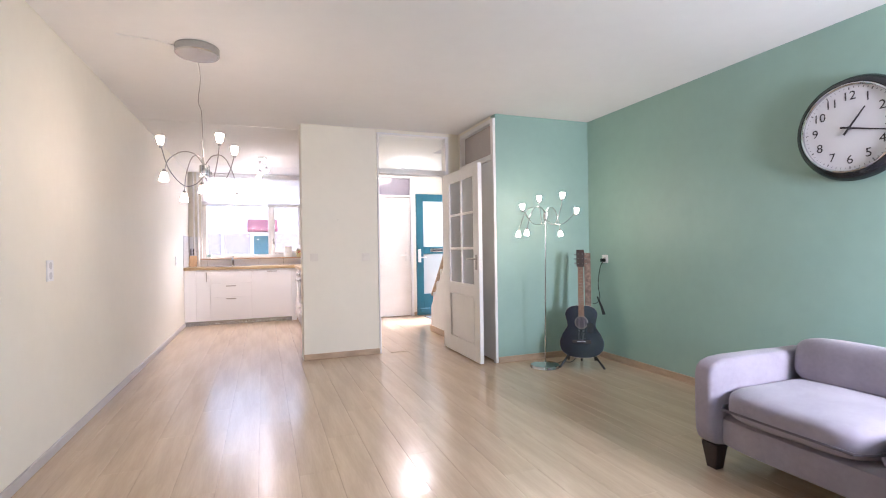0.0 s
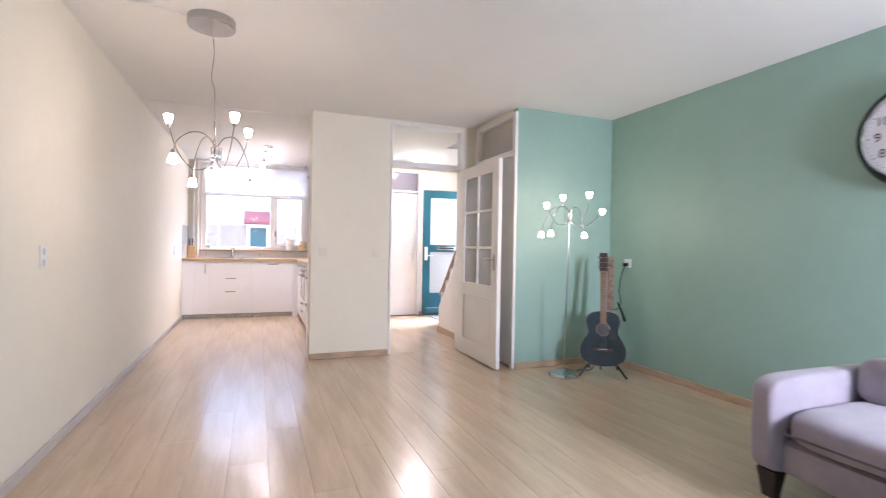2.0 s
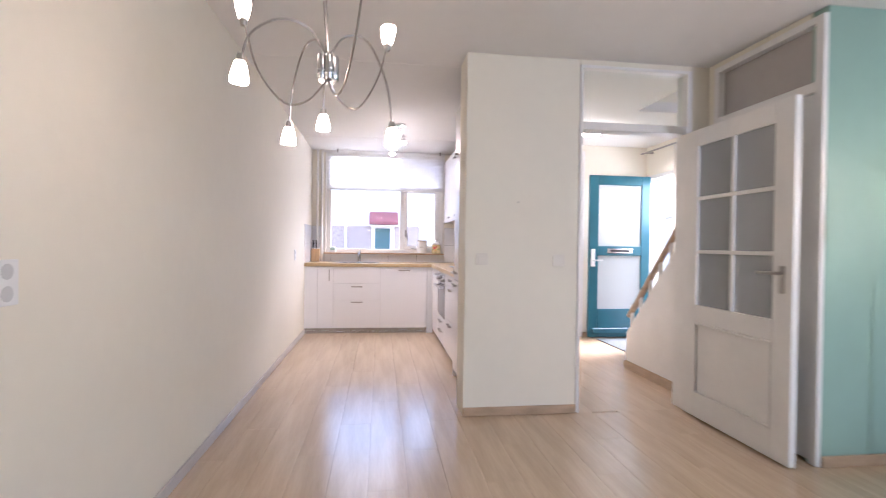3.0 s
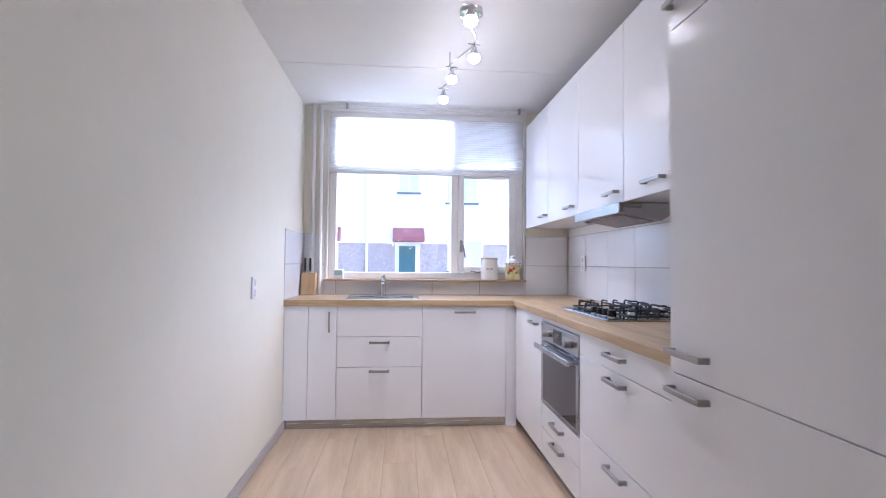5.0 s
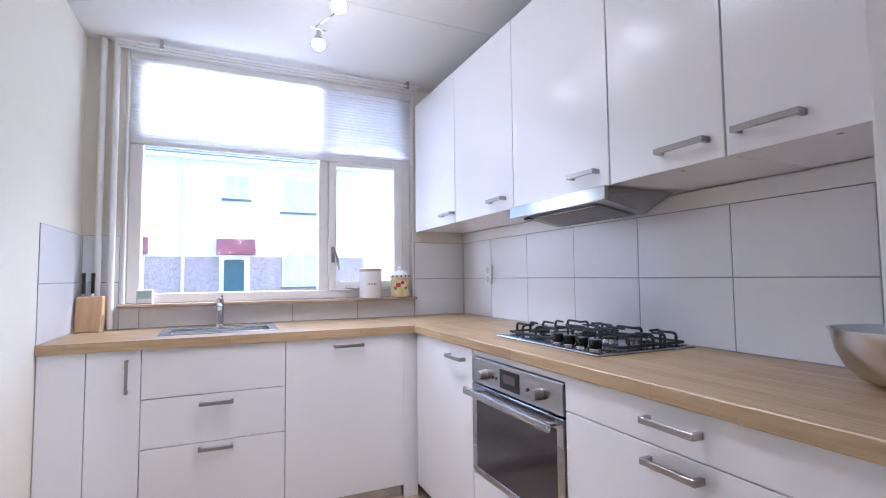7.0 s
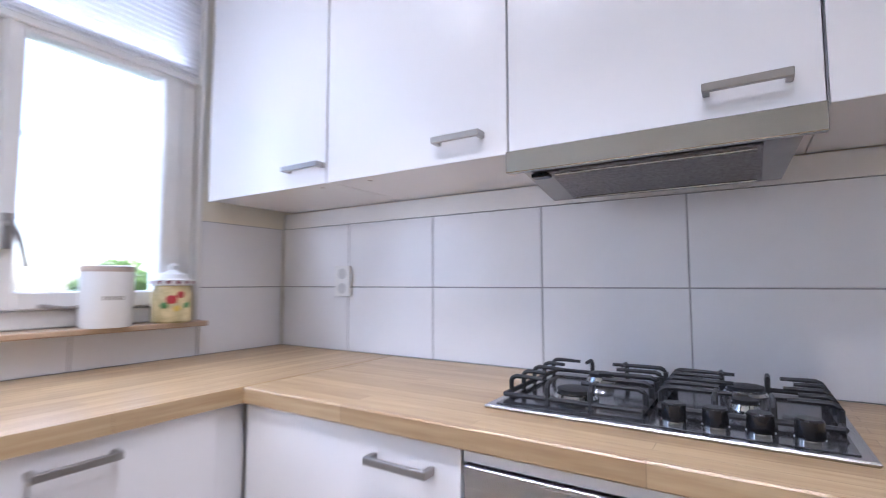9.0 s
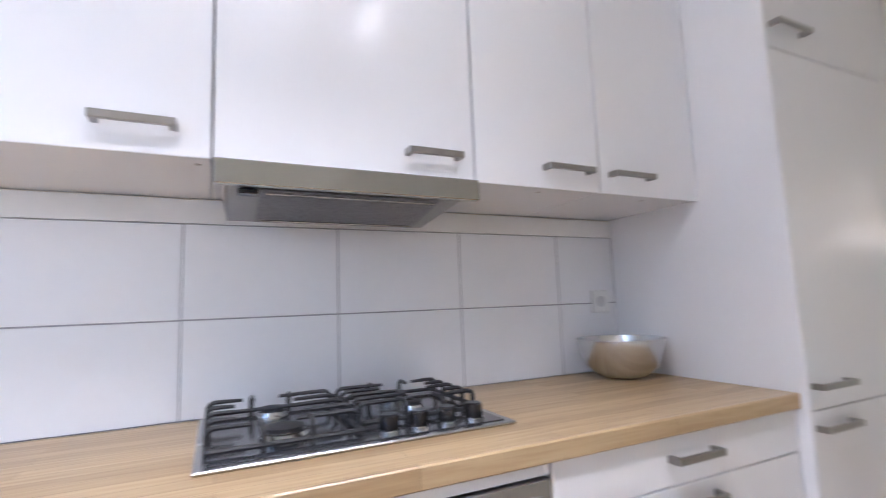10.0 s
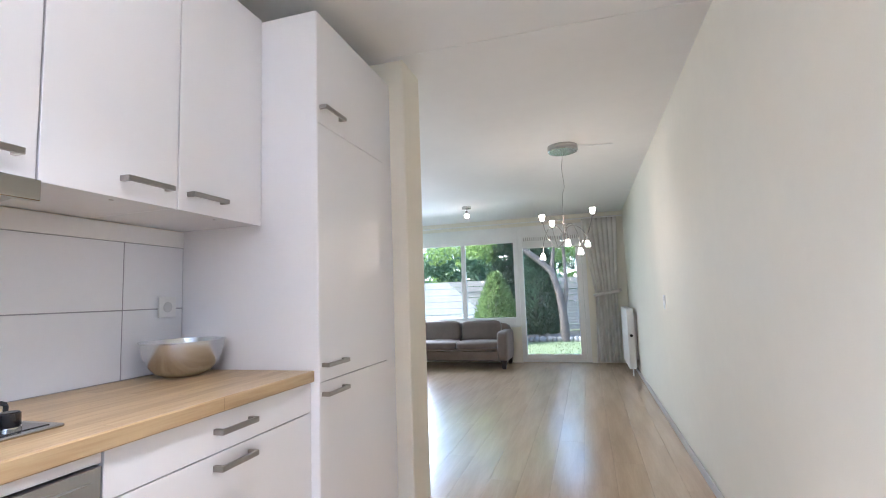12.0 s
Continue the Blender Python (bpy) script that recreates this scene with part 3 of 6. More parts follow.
c1 = drape("curtain", (-0.83, -0.09, 0.03), "cream linen curtain tied back beside the garden door", -1.03, -0.47, -0.07, 0.035, 2.37, 7, 0.022, tie=(1.12, 0.40, -0.05))
bm = bmesh.new()
tube(bm, [(-1.02, -0.12, 1.17), (-0.98, -0.01, 1.16), (-0.83, 0.0, 1.13), (-0.66, -0.02, 1.11), (-0.62, -0.10, 1.10)], [0.03] * 5, 8)
part("tieback", bm, M_CURTAIN, c1, "cream fabric tieback", True)
drape("curtain", (3.2, 7.2, 0.03), "cream curtain hanging beside the front door", 6.88, 7.46, 3.2, 0.05, 2.36, 7, 0.03, "y")
for x0, x1, y, who in ((-1.12, 3.28, -0.10, "living"),):
    r = thing("curtain_rail", (1.08, y, 2.4), "thin white curtain rail along the garden front", "curtain rail")
    bar("rail", [(x0, y, 2.385), (x1, y, 2.385)], 0.012, M_PAINT, r)
    for bx in (-1.0, 0.9, 3.1):
        solid("bracket", [(bx - 0.01, YS, 2.37, bx + 0.01, y, 2.40)], M_PAINT, r, "", 0.002)
hr = thing("curtain_rail", (3.2, 7.3, 2.38), "dark curtain rail above the front door", "curtain rail")
bar("rail", [(3.2, 6.8, 2.385), (3.2, 8.15, 2.385)], 0.011, M_NICKEL, hr)
for by in (6.95, 8.05):
    solid("bracket", [(3.2, by - 0.01, 2.375, XR, by + 0.01, 2.395)], M_NICKEL, hr)

# ---- kitchen ----
YF, XF = 8.58, 0.517  # fronts of the window run and of the long run
ZP, ZB, ZW = 0.07, 0.868, 0.909  # plinth, underside and top of the worktop


def grip_x(parent, x0, x1, y, z):
    """Flat bow handle on a front that faces -y."""
    bm = bmesh.new()
    box(bm, x0, y - 0.034, z - 0.008, x1, y - 0.024, z + 0.008, 0.0015)
    for x in (x0, x1 - 0.012):
        box(bm, x, y - 0.026, z - 0.008, x + 0.012, y, z + 0.008, 0.001)
    return part("handle", bm, M_NICKEL, parent, "satin nickel bow handle")


def grip_y(parent, y0, y1, x, z):
    """Flat bow handle on a front that faces -x."""
    bm = bmesh.new()
    box(bm, x - 0.034, y0, z - 0.008, x - 0.024, y1, z + 0.008, 0.0015)
    for y in (y0, y1 - 0.012):
        box(bm, x - 0.026, y, z - 0.008, x, y + 0.012, z + 0.008, 0.001)
    return part("handle", bm, M_NICKEL, parent, "satin nickel bow handle")


def front_x(parent, name, x0, x1, z0, z1, label=""):
    return solid(name, [(x0 + 0.0015, YF, z0 + 0.0015, x1 - 0.0015, YF + 0.019, z1 - 0.0015)], M_WHITE, parent, label, 0.0015)


def front_y(parent, name, y0, y1, z0, z1, x=XF, label=""):
    return solid(name, [(x, y0 + 0.0015, z0 + 0.0015, x + 0.019, y1 - 0.0015, z1 - 0.0015)], M_WHITE, parent, label, 0.0015)


def base_x(x0, x1, label):
    c = thing("base_cabinet", ((x0 + x1) / 2, YF, 0), label, "kitchen cabinet", "kitchen base cabinets")
    solid("body", [(x0 + 0.0005, YF + 0.02, ZP, x1 - 0.0005, YN - 0.06, ZB)], M_WHITE, c, "white cabinet body")
    solid("plinth", [(x0, YF + 0.035, 0, x1, YF + 0.05, ZP)], M_STEEL, c, "grey plinth strip")
    return c


def base_y(y0, y1, label, top=ZB, x=XF):
    c = thing("base_cabinet", (x, (y0 + y1) / 2, 0), label, "kitchen cabinet", "kitchen base cabinets")
    solid("body", [(x + 0.02, y0 + 0.0005, ZP, XK - 0.012, y1 - 0.0005, top)], M_WHITE, c, "white cabinet body")
    solid("plinth", [(x + 0.035, y0, 0, x + 0.05, y1, ZP)], M_STEEL, c, "grey plinth strip")
    return c


ca = base_x(-1.128, -0.962, "narrow plain white filler cabinet beside the wall")
front_x(ca, "filler_panel", -1.128, -0.962, ZP, ZB)
cb = base_x(-0.962, -0.763, "narrow white cabinet with an upright handle")
db = front_x(cb, "door", -0.962, -0.763, ZP, ZB)
bm = bmesh.new()
box(bm, -0.820, YF - 0.034, 0.685, -0.808, YF - 0.024, 0.828, 0.0015)
for z in (0.685, 0.816):
    box(bm, -0.820, YF - 0.026, z, -0.808, YF, z + 0.012, 0.001)
part("handle", bm, M_NICKEL, db, "upright satin nickel handle")
cc = base_x(-0.763, -0.162, "white three-drawer cabinet under the sink")
front_x(cc, "panel", -0.763, -0.162, 0.650, ZB, "plain white top panel")
for z0, z1, zh in ((0.435, 0.650, 0.610), (ZP, 0.435, 0.409)):
    grip_x(front_x(cc, "drawer", -0.763, -0.162, z0, z1), -0.535, -0.392, YF, zh)
cd = base_x(-0.162, 0.448, "white dishwasher cabinet with one tall door")
grip_x(front_x(cd, "door", -0.162, 0.448, ZP, ZB), 0.070, 0.222, YF, 0.825)
solid("corner_filler", [(0.4495, YF + 0.012, 0.0, XF + 0.012, YF + 0.03, ZB)], M_WHITE, None, "plain white filler in the kitchen corner", 0.001, "filler panel")
# the long run
ce = base_y(7.925, 8.565, "white corner cabinet beside the oven")
grip_y(front_y(ce, "door", 7.925, 8.565, ZP, ZB), 7.985, 8.14, XF, 0.812)


def oven():
    o = thing("oven_cabinet", (XF, 7.62, 0), "white cabinet with a built-in oven and two drawers", "kitchen cabinet", "kitchen base cabinets")
    y0, y1 = 7.322, 7.923
    solid("body", [(XF + 0.02, y0, ZP, XK - 0.012, y1, 0.36), (XF + 0.04, y0, 0.36, XK - 0.012, y0 + 0.016, ZB), (XF + 0.04, y1 - 0.016, 0.36, XK - 0.012, y1, ZB), (XF + 0.005, y0, 0.842, XK - 0.012, y1, ZB)], M_WHITE, o, "white cabinet body")
    solid("plinth", [(XF + 0.035, y0, 0, XF + 0.05, y1, ZP)], M_STEEL, o, "grey plinth strip")
    for z0, z1, zh in ((0.225, 0.368, 0.315), (ZP, 0.225, 0.208)):
        grip_y(front_y(o, "drawer", y0, y1, z0, z1), 7.53, 7.695, XF, zh)
    v = thing("oven", (XF, 7.62, 0.372), "built-in stainless steel oven with dark glass door", "oven")
    ya, yb = y0 + 0.004, y1 - 0.004
    solid("body", [(XF + 0.02, ya + 0.014, 0.374, XK - 0.08, yb - 0.014, 0.838)], M_IRON, v, "dark oven body")
    solid("control_panel", [(XF - 0.004, ya, 0.735, XF + 0.018, yb, 0.838)], M_STEEL, v, "brushed steel control panel", 0.002)
    solid("display", [(XF - 0.006, 7.565, 0.752, XF - 0.004, 7.695, 0.822)], M_BLACK, v, "black clock display", 0.0008)
    solid("display_window", [(XF - 0.0068, 7.59, 0.775, XF - 0.006, 7.67, 0.808)], mat("display_grey", (0.10, 0.07, 0.07), 0.2), v)
    for y in (7.80, 7.44):
        turned("knob", [(0.019, 0.0), (0.020, -0.006), (0.017, -0.03), (0.015, -0.033)], (XF - 0.004, y, 0.782), M_NICKEL, v, "satin steel control knob", "x", 18)
    for y in (7.745, 7.722, 7.515):
        turned("button", [(0.006, 0.0), (0.006, -0.003)], (XF - 0.004, y, 0.780), M_BLACK, v, "", "x", 10)
    dr = solid("door", [(XF - 0.004, ya, 0.376, XF + 0.018, ya + 0.035, 0.728), (XF - 0.004, yb - 0.035, 0.376, XF + 0.018, yb, 0.728), (XF - 0.004, ya + 0.035, 0.376, XF + 0.018, yb - 0.035, 0.396), (XF - 0.004, ya + 0.035, 0.690, XF + 0.018, yb - 0.035, 0.728)], M_STEEL, v, "brushed steel door rim", 0.0015)
    solid("oven_window", [(XF - 0.002, ya + 0.035, 0.396, XF + 0.006, yb - 0.035, 0.690)], M_OVENGLASS, dr, "dark glass oven window")
    bm = bmesh.new()
    box(bm, XF - 0.05, ya + 0.02, 0.688, XF - 0.034, yb + 0.0, 0.716, 0.005, 2)
    for y in (ya + 0.04, yb - 0.06):
        box(bm, XF - 0.036, y, 0.696, XF - 0.003, y + 0.02, 0.708, 0.002)
    part("door_handle", bm, M_STEEL, dr, "broad steel bar handle")


oven()
cf = base_y(6.512, 7.320, "wide white drawer cabinet beside the oven")
for z0, z1, zh in ((0.757, ZB, 0.818), (0.41, 0.757, 0.720), (ZP, 0.41, 0.375)):
    grip_y(front_y(cf, "drawer", 6.512, 7.320, z0, z1), 6.852, 7.005, XF, zh)

# worktops
wt = thing("worktop", (XF, 7.6, ZB), "oiled oak butcher-block worktop in an L shape", "worktop")
sx0, sx1, sy0, sy1 = -0.70, -0.20, 8.72, 9.02
bm = bmesh.new()
gx, gy = (XL + 0.001, sx0, sx1, XK - 0.008), (8.565, sy0, sy1, YN - 0.008)
gv = [[bm.verts.new((x, y, ZW)) for y in gy] for x in gx]
slab = [bm.faces.new((gv[i][j], gv[i + 1][j], gv[i + 1][j + 1], gv[i][j + 1])) for i in range(3) for j in range(3) if (i, j) != (1, 1)]
low = bmesh.ops.extrude_face_region(bm, geom=slab, use_keep_orig=True)
bmesh.ops.translate(bm, vec=(0, 0, ZB - ZW), verts=[v for v in low["geom"] if isinstance(v, bmesh.types.BMVert)])
part("short_leg", bm, M_TOP_X, wt, "oak staves across the window wall")
solid("long_leg", [(0.502, 6.512, ZB, XK - 0.008, 8.5635, ZW)], M_TOP_Y, wt, "oak staves along the tiled wall", 0.003)

# uppers
XU, ZU, ZUT = 0.738, 1.475, 2.345


def upper(y0, y1, label, hy0, hy1):
    c = thing("wall_cabinet", (XU, (y0 + y1) / 2, ZU), label, "kitchen cabinet", "kitchen wall cabinets")
    solid("body", [(XU + 0.02, y0 + 0.0005, ZU + 0.004, XK + 0.006, y1 - 0.0005, ZUT)], M_WHITE, c, "white cabinet body")
    d = solid("door", [(XU, y0 + 0.0018, ZU, XU + 0.019, y1 - 0.0018, ZUT)], M_WHITE, c, "flat white gloss door", 0.0015)
    grip_y(d, hy0, hy1, XU, ZU + 0.056)
    return c


upper(8.522, 9.135, "white gloss wall cabinet beside the kitchen window", 8.53, 8.69)
upper(7.925, 8.520, "white gloss wall cabinet between the corner and the extractor", 7.985, 8.122)
upper(7.335, 7.923, "white gloss wall cabinet above the extractor hood", 7.38, 7.52)
upper(6.925, 7.333, "white gloss wall cabinet beside the extractor hood", 6.965, 7.125)
upper(6.512, 6.923, "white gloss wall cabinet next to the tall cabinet", 6.73, 6.89)
for y in (6.7, 7.1, 7.95, 8.4, 8.6):
    turned("screw_cover", [(0.007, 0.0), (0.006, -0.002)], (XU + 0.06, y, ZU + 0.004), M_NICKEL, None, "", "z", 10)


def hood():
    h = thing("extractor_hood", (0.9, 7.6, 1.42), "slim brushed steel pull-out extractor hood", "extractor hood")
    y0, y1 = 7.337, 7.921
    solid("fascia", [(XU - 0.022, y0, 1.424, XU - 0.002, y1, 1.4745)], mat("polished_steel", (0.44, 0.43, 0.41), 0.2, 1.0, 0.02, 3, rv=0.06), h, "polished steel front rail", 0.002)
    bm = bmesh.new()
    z0, z1 = 1.407, 1.4745
    a = [bm.verts.new(p) for p in ((XU - 0.001, y0 + 0.02, z1), (XK - 0.06, y0 + 0.02, z1), (XK - 0.06, y1 - 0.02, z1), (XU - 0.001, y1 - 0.02, z1))]
    b = [bm.verts.new(p) for p in ((XU + 0.005, y0 + 0.03, 1.432), (0.96, y0 + 0.055, 1.393), (0.96, y1 - 0.03, 1.393), (XU + 0.005, y1 - 0.03, 1.432))]
    bm.faces.new(a), bm.faces.new(b[::-1])
    for k in range(4):
        bm.faces.new((a[k], a[(k + 1) % 4], b[(k + 1) % 4], b[k]))
    part("housing", bm, M_NICKEL, h, "grey metal housing")
    solid("tray", [(XU - 0.002, y0 + 0.01, 1.452, XU + 0.10, y1 - 0.01, 1.468)], M_NICKEL, h, "", 0.001)
    bm = bmesh.new()
    pts = [(XU + 0.02, 1.4295), (0.945, 1.3958)]
    q = [bm.verts.new((pts[0][0], y0 + 0.09, pts[0][1] - 0.003)), bm.verts.new((pts[1][0], y0 + 0.09, pts[1][1] - 0.002)), bm.verts.new((pts[1][0], y1 - 0.09, pts[1][1] - 0.002)), bm.verts.new((pts[0][0], y1 - 0.09, pts[0][1] - 0.003))]
    ext = bmesh.ops.extrude_face_region(bm, geom=[bm.faces.new(q)])
    bmesh.ops.translate(bm, vec=(0, 0, -0.004), verts=[v for v in ext["geom"] if isinstance(v, bmesh.types.BMVert)])
    part("filter", bm, mat("filter_mesh", (0.30, 0.29, 0.29), 0.45, 0.8, 0.2, 120, 0.5, 700), h, "fine metal grease filter")
    for x in (XU + 0.03, 0.93):
        t = (x - pts[0][0]) / (pts[1][0] - pts[0][0])
        z = pts[0][1] + (pts[1][1] - pts[0][1]) * t - 0.008
        bar("filter_rail", [(x, y0 + 0.10, z), (x, y1 - 0.10, z)], 0.003, M_STEEL, h)
    solid("switch", [(XU + 0.02, y1 - 0.085, 1.416, XU + 0.05, y1 - 0.045, 1.426)], M_BLACK, h, "black slide switch", 0.002)


hood()

# tall cabinet
def tall():
    c = thing("tall_cabinet", (0.49, 6.17, 0), "tall white larder cabinet with three doors", "kitchen cabinet")
    y0, y1, x = 5.862, 6.510, 0.482
    solid("side_panel", [(x + 0.004, y1 - 0.018, 0, XK + 0.006, y1, 2.34)], M_WHITE, c, "white end panel", 0.001)
    solid("body", [(x + 0.022, y0, ZP, XK + 0.006, y1 - 0.0185, 2.335)], M_WHITE, c)
    solid("plinth", [(x + 0.035, y0, 0, x + 0.05, y1 - 0.019, ZP)], M_STEEL, c, "grey plinth strip")
    for z0, z1, zh in ((1.875, 2.34, 1.942), (0.862, 1.875, 0.926), (ZP, 0.862, 0.818)):
        grip_y(front_y(c, "door", y0, y1 - 0.001, z0, z1, x + 0.002), 6.325, 6.492, x + 0.002, zh)
    solid("filler_panel", [(x + 0.004, 5.762, 0, x + 0.02, y0 - 0.001, 2.34)], M_WHITE, c, "white filler strip beside the wall", 0.001)


tall()

tile_field("tiles_east", "white glazed wall tiles above the worktop", "x", XK - 0.004, [6.512, 6.782, 7.185, 7.589, 7.992, 8.394, 8.796, YN - 0.008], ZT, -1)
structure("tile_trim", [(XK - 0.006, 6.512, 1.411, XK + 0.004, YN - 0.008, 1.474)], M_PAINT, "white painted strip above the tiles", "trim")
tile_field("tiles_north", "white glazed tiles beside the kitchen window", "y", YN - 0.004, [0.748, XK - 0.008], ZT, -1)
tile_field("tiles_sill", "low row of white tiles under the sill", "y", YN - 0.004, [-0.953, -0.86, -0.457, -0.055, 0.351, 0.746], [0.908, 1.021], -1)
tile_field("tiles_north_west", "white glazed tiles beside the heating pipes", "y", YN - 0.004, [XL + 0.008, -0.955], ZT, -1)
tile_field("tiles_west", "white glazed tiles on the party wall", "x", XL + 0.004, [8.575, YN - 0.008], ZT, 1)


def hob():
    h = thing("gas_hob", (0.87, 7.62, ZW), "steel and black four-burner gas hob with cast-iron grates", "gas hob")
    x0, x1, y0, y1 = 0.645, 1.095, 7.31, 7.945
    solid("tray", [(x0, y0, ZW, x1, y1, ZW + 0.008)], M_STEEL, h, "brushed steel edge", 0.003)
    solid("top_plate", [(x0 + 0.02, y0 + 0.02, ZW + 0.008, x1 - 0.02, y1 - 0.02, ZW + 0.010)], M_HOBTOP, h, "dark reflective top plate", 0.0008)
    z = ZW + 0.010
    for (bx, by, r) in ((0.77, 7.785, 0.048), (0.98, 7.785, 0.036), (0.99, 7.475, 0.045), (0.85, 7.475, 0.028)):
        b = turned("burner", [(r, 0), (r, 0.010), (r * 0.86, 0.016), (r * 0.86, 0.02)], (bx, by, z), M_CHROME, h, "metal burner ring")
        turned("burner_cap", [(r * 0.8, 0.02), (r * 0.82, 0.027), (r * 0.3, 0.030)], (bx, by, z), M_IRON, b, "black enamel cap")
    for inner, outer, xf in ((7.640, 7.925, x0 + 0.065), (7.620, 7.335, x0 + 0.12)):
        bm = bmesh.new()
        zt, zf, xb = z + 0.044, z + 0.010, x1 - 0.035
        g = 1 if outer > inner else -1
        ring = [(xf, inner, zf), (xb, inner, zf), (xb, outer, zf), (xf, outer, zf), (xf, inner, zf)]
        for p, q in zip(ring, ring[1:]):
            tube(bm, [p, q], 0.0055, 6)
        for k in range(5):
            x = xf + 0.035 + k * (xb - xf - 0.07) / 4
            for y, way, reach in ((outer, -g, 0.055 if k % 2 else 0.075), (inner, g, 0.10 if k in (1, 3) else 0.125)):
                tip = y + way * reach
                tube(bm, [(x, y, z), (x, y, zt - 0.010), (x, y + way * 0.004, zt - 0.004), (x, y + way * 0.012, zt), (x, (y + tip) / 2, zt), (x, tip, zt - 0.001)], [0.0058, 0.0058, 0.0056, 0.0054, 0.005, 0.0042], 6)
        ym = (inner + outer) / 2
        for x, way in ((xf, 1), (xb, -1)):
            for y in (ym - 0.045, ym + 0.045):
                tube(bm, [(x, y, z), (x, y, zt - 0.010), (x + way * 0.004, y, zt - 0.004), (x + way * 0.012, y, zt), (x + way * 0.055, y, zt)], [0.0058, 0.0058, 0.0056, 0.0054, 0.0044], 6)
        part("grate", bm, M_IRON, h, "black cast-iron pan grate")
    for k in range(4):
        y = 7.585 - k * 0.066
        kb = turned("knob", [(0.019, 0.0), (0.019, 0.006), (0.021, 0.009), (0.020, 0.034), (0.017, 0.037)], (x0 + 0.058, y, z), M_BLACK, h, "black control knob", "z", 18)
        turned("knob_ring", [(0.0225, 0.0), (0.0225, 0.006), (0.0185, 0.007)], (x0 + 0.058, y, z), M_CHROME, kb, "chrome ring", "z", 18)


hob()


def sink():
    s = thing("sink", (-0.45, 8.87, ZW), "inset stainless steel kitchen sink", "sink")
    x0, x1, y0, y1 = sx0, sx1, sy0, sy1
    bm = bmesh.new()
    for a, b, c, d in ((x0 - 0.02, y0 - 0.02, x1 + 0.02, y0 + 0.015), (x0 - 0.02, y1 - 0.05, x1 + 0.02, y1 + 0.03), (x0 - 0.02, y0 + 0.015, x0 + 0.02, y1 - 0.05), (x1 - 0.02, y0 + 0.015, x1 + 0.02, y1 - 0.05)):
        box(bm, a, b, ZW, c, d, ZW + 0.004, 0.0015)
    part("rim", bm, M_STEEL, s, "brushed steel rim")
    solid("basin", [(x0 + 0.004, y0 + 0.002, ZW - 0.17, x1 - 0.004, y1 - 0.03, ZW - 0.165), (x0 + 0.002, y0 + 0.002, ZW - 0.17, x0 + 0.02, y1 - 0.03, ZW), (x1 - 0.02, y0 + 0.002, ZW - 0.17, x1 - 0.002, y1 - 0.03, ZW), (x0 + 0.02, y0 + 0.002, ZW - 0.17, x1 - 0.02, y0 + 0.015, ZW), (x0 + 0.02, y1 - 0.045, ZW - 0.17, x1 - 0.02, y1 - 0.03, ZW)], M_STEEL, s, "steel basin")
    turned("drain", [(0.035, 0), (0.032, 0.004), (0.01, 0.005)], (-0.45, 8.86, ZW - 0.165), M_CHROME, s)
    t = thing("tap", (-0.46, 9.085, ZW), "chrome single-lever kitchen tap", "tap")
    turned("body", [(0.026, 0.0), (0.025, 0.01), (0.021, 0.014), (0.020, 0.12), (0.022, 0.125), (0.020, 0.15)], (-0.46, 9.085, ZW), M_CHROME, t, "", "z", 20)
    bar("spout", [(-0.46, 9.085, ZW + 0.09), (-0.46, 9.02, ZW + 0.115), (-0.46, 8.95, ZW + 0.12), (-0.46, 8.925, ZW + 0.105)], [0.015, 0.014, 0.013, 0.012], M_CHROME, t)
    bar("lever", [(-0.46, 9.085, ZW + 0.15), (-0.455, 9.065, ZW + 0.158), (-0.450, 9.02, ZW + 0.168)], [0.014, 0.009, 0.006], M_CHROME, t)


sink()


def bowl():
    bm = bmesh.new()
    prof = [(0.045, 0.0), (0.060, 0.002), (0.090, 0.016), (0.116, 0.042), (0.133, 0.078), (0.141, 0.118), (0.142, 0.128), (0.147, 0.129), (0.147, 0.132), (0.139, 0.131), (0.137, 0.118), (0.129, 0.079), (0.112, 0.045), (0.087, 0.020), (0.05, 0.006), (0.01, 0.005)]
    lathe(bm, prof, (0.962, 6.668, ZW), "z", 48)
    ob = part("mixing_bowl", bm, mat("bowl_steel", (0.66, 0.66, 0.66), 0.26, 1.0, 0.01, 3, rv=0.05), None, "", True)
    tagged(ob, "brushed stainless steel mixing bowl on the oak worktop", "bowl")


bowl()


def knife_block():
    k = thing("knife_block", (-1.04, 9.09, ZW), "light wooden knife block holding two black knives", "knife block")
    bm = bmesh.new()
    box(bm, -1.115, 9.045, ZW, -1.002, 9.12, ZW + 0.18, 0.004)
    for v in bm.verts:
        v.co.y += (v.co.z - ZW) * 0.12
    part("block", bm, mat("beech", (0.55, 0.36, 0.19), 0.45, 0, 0.1, 6, 0.05, 80, stretch=(8, 8, 1)), k, "pale beech block")
    for x in (-1.091, -1.051):
        kn = solid("knife_handle", [(x - 0.007, 9.09, ZW + 0.178, x + 0.007, 9.113, ZW + 0.30)], M_BLACK, k, "black knife handle", 0.003)
        solid("bolster", [(x - 0.0075, 9.0895, ZW + 0.178, x + 0.0075, 9.1135, ZW + 0.195)], M_STEEL, kn)
    bar("rest", [(-1.118, 9.035, ZW + 0.07), (-1.112, 9.03, ZW + 0.006), (-1.005, 9.03, ZW + 0.006), (-0.992, 9.035, ZW + 0.085)], 0.003, M_CHROME, k, "bent wire rest")


knife_block()


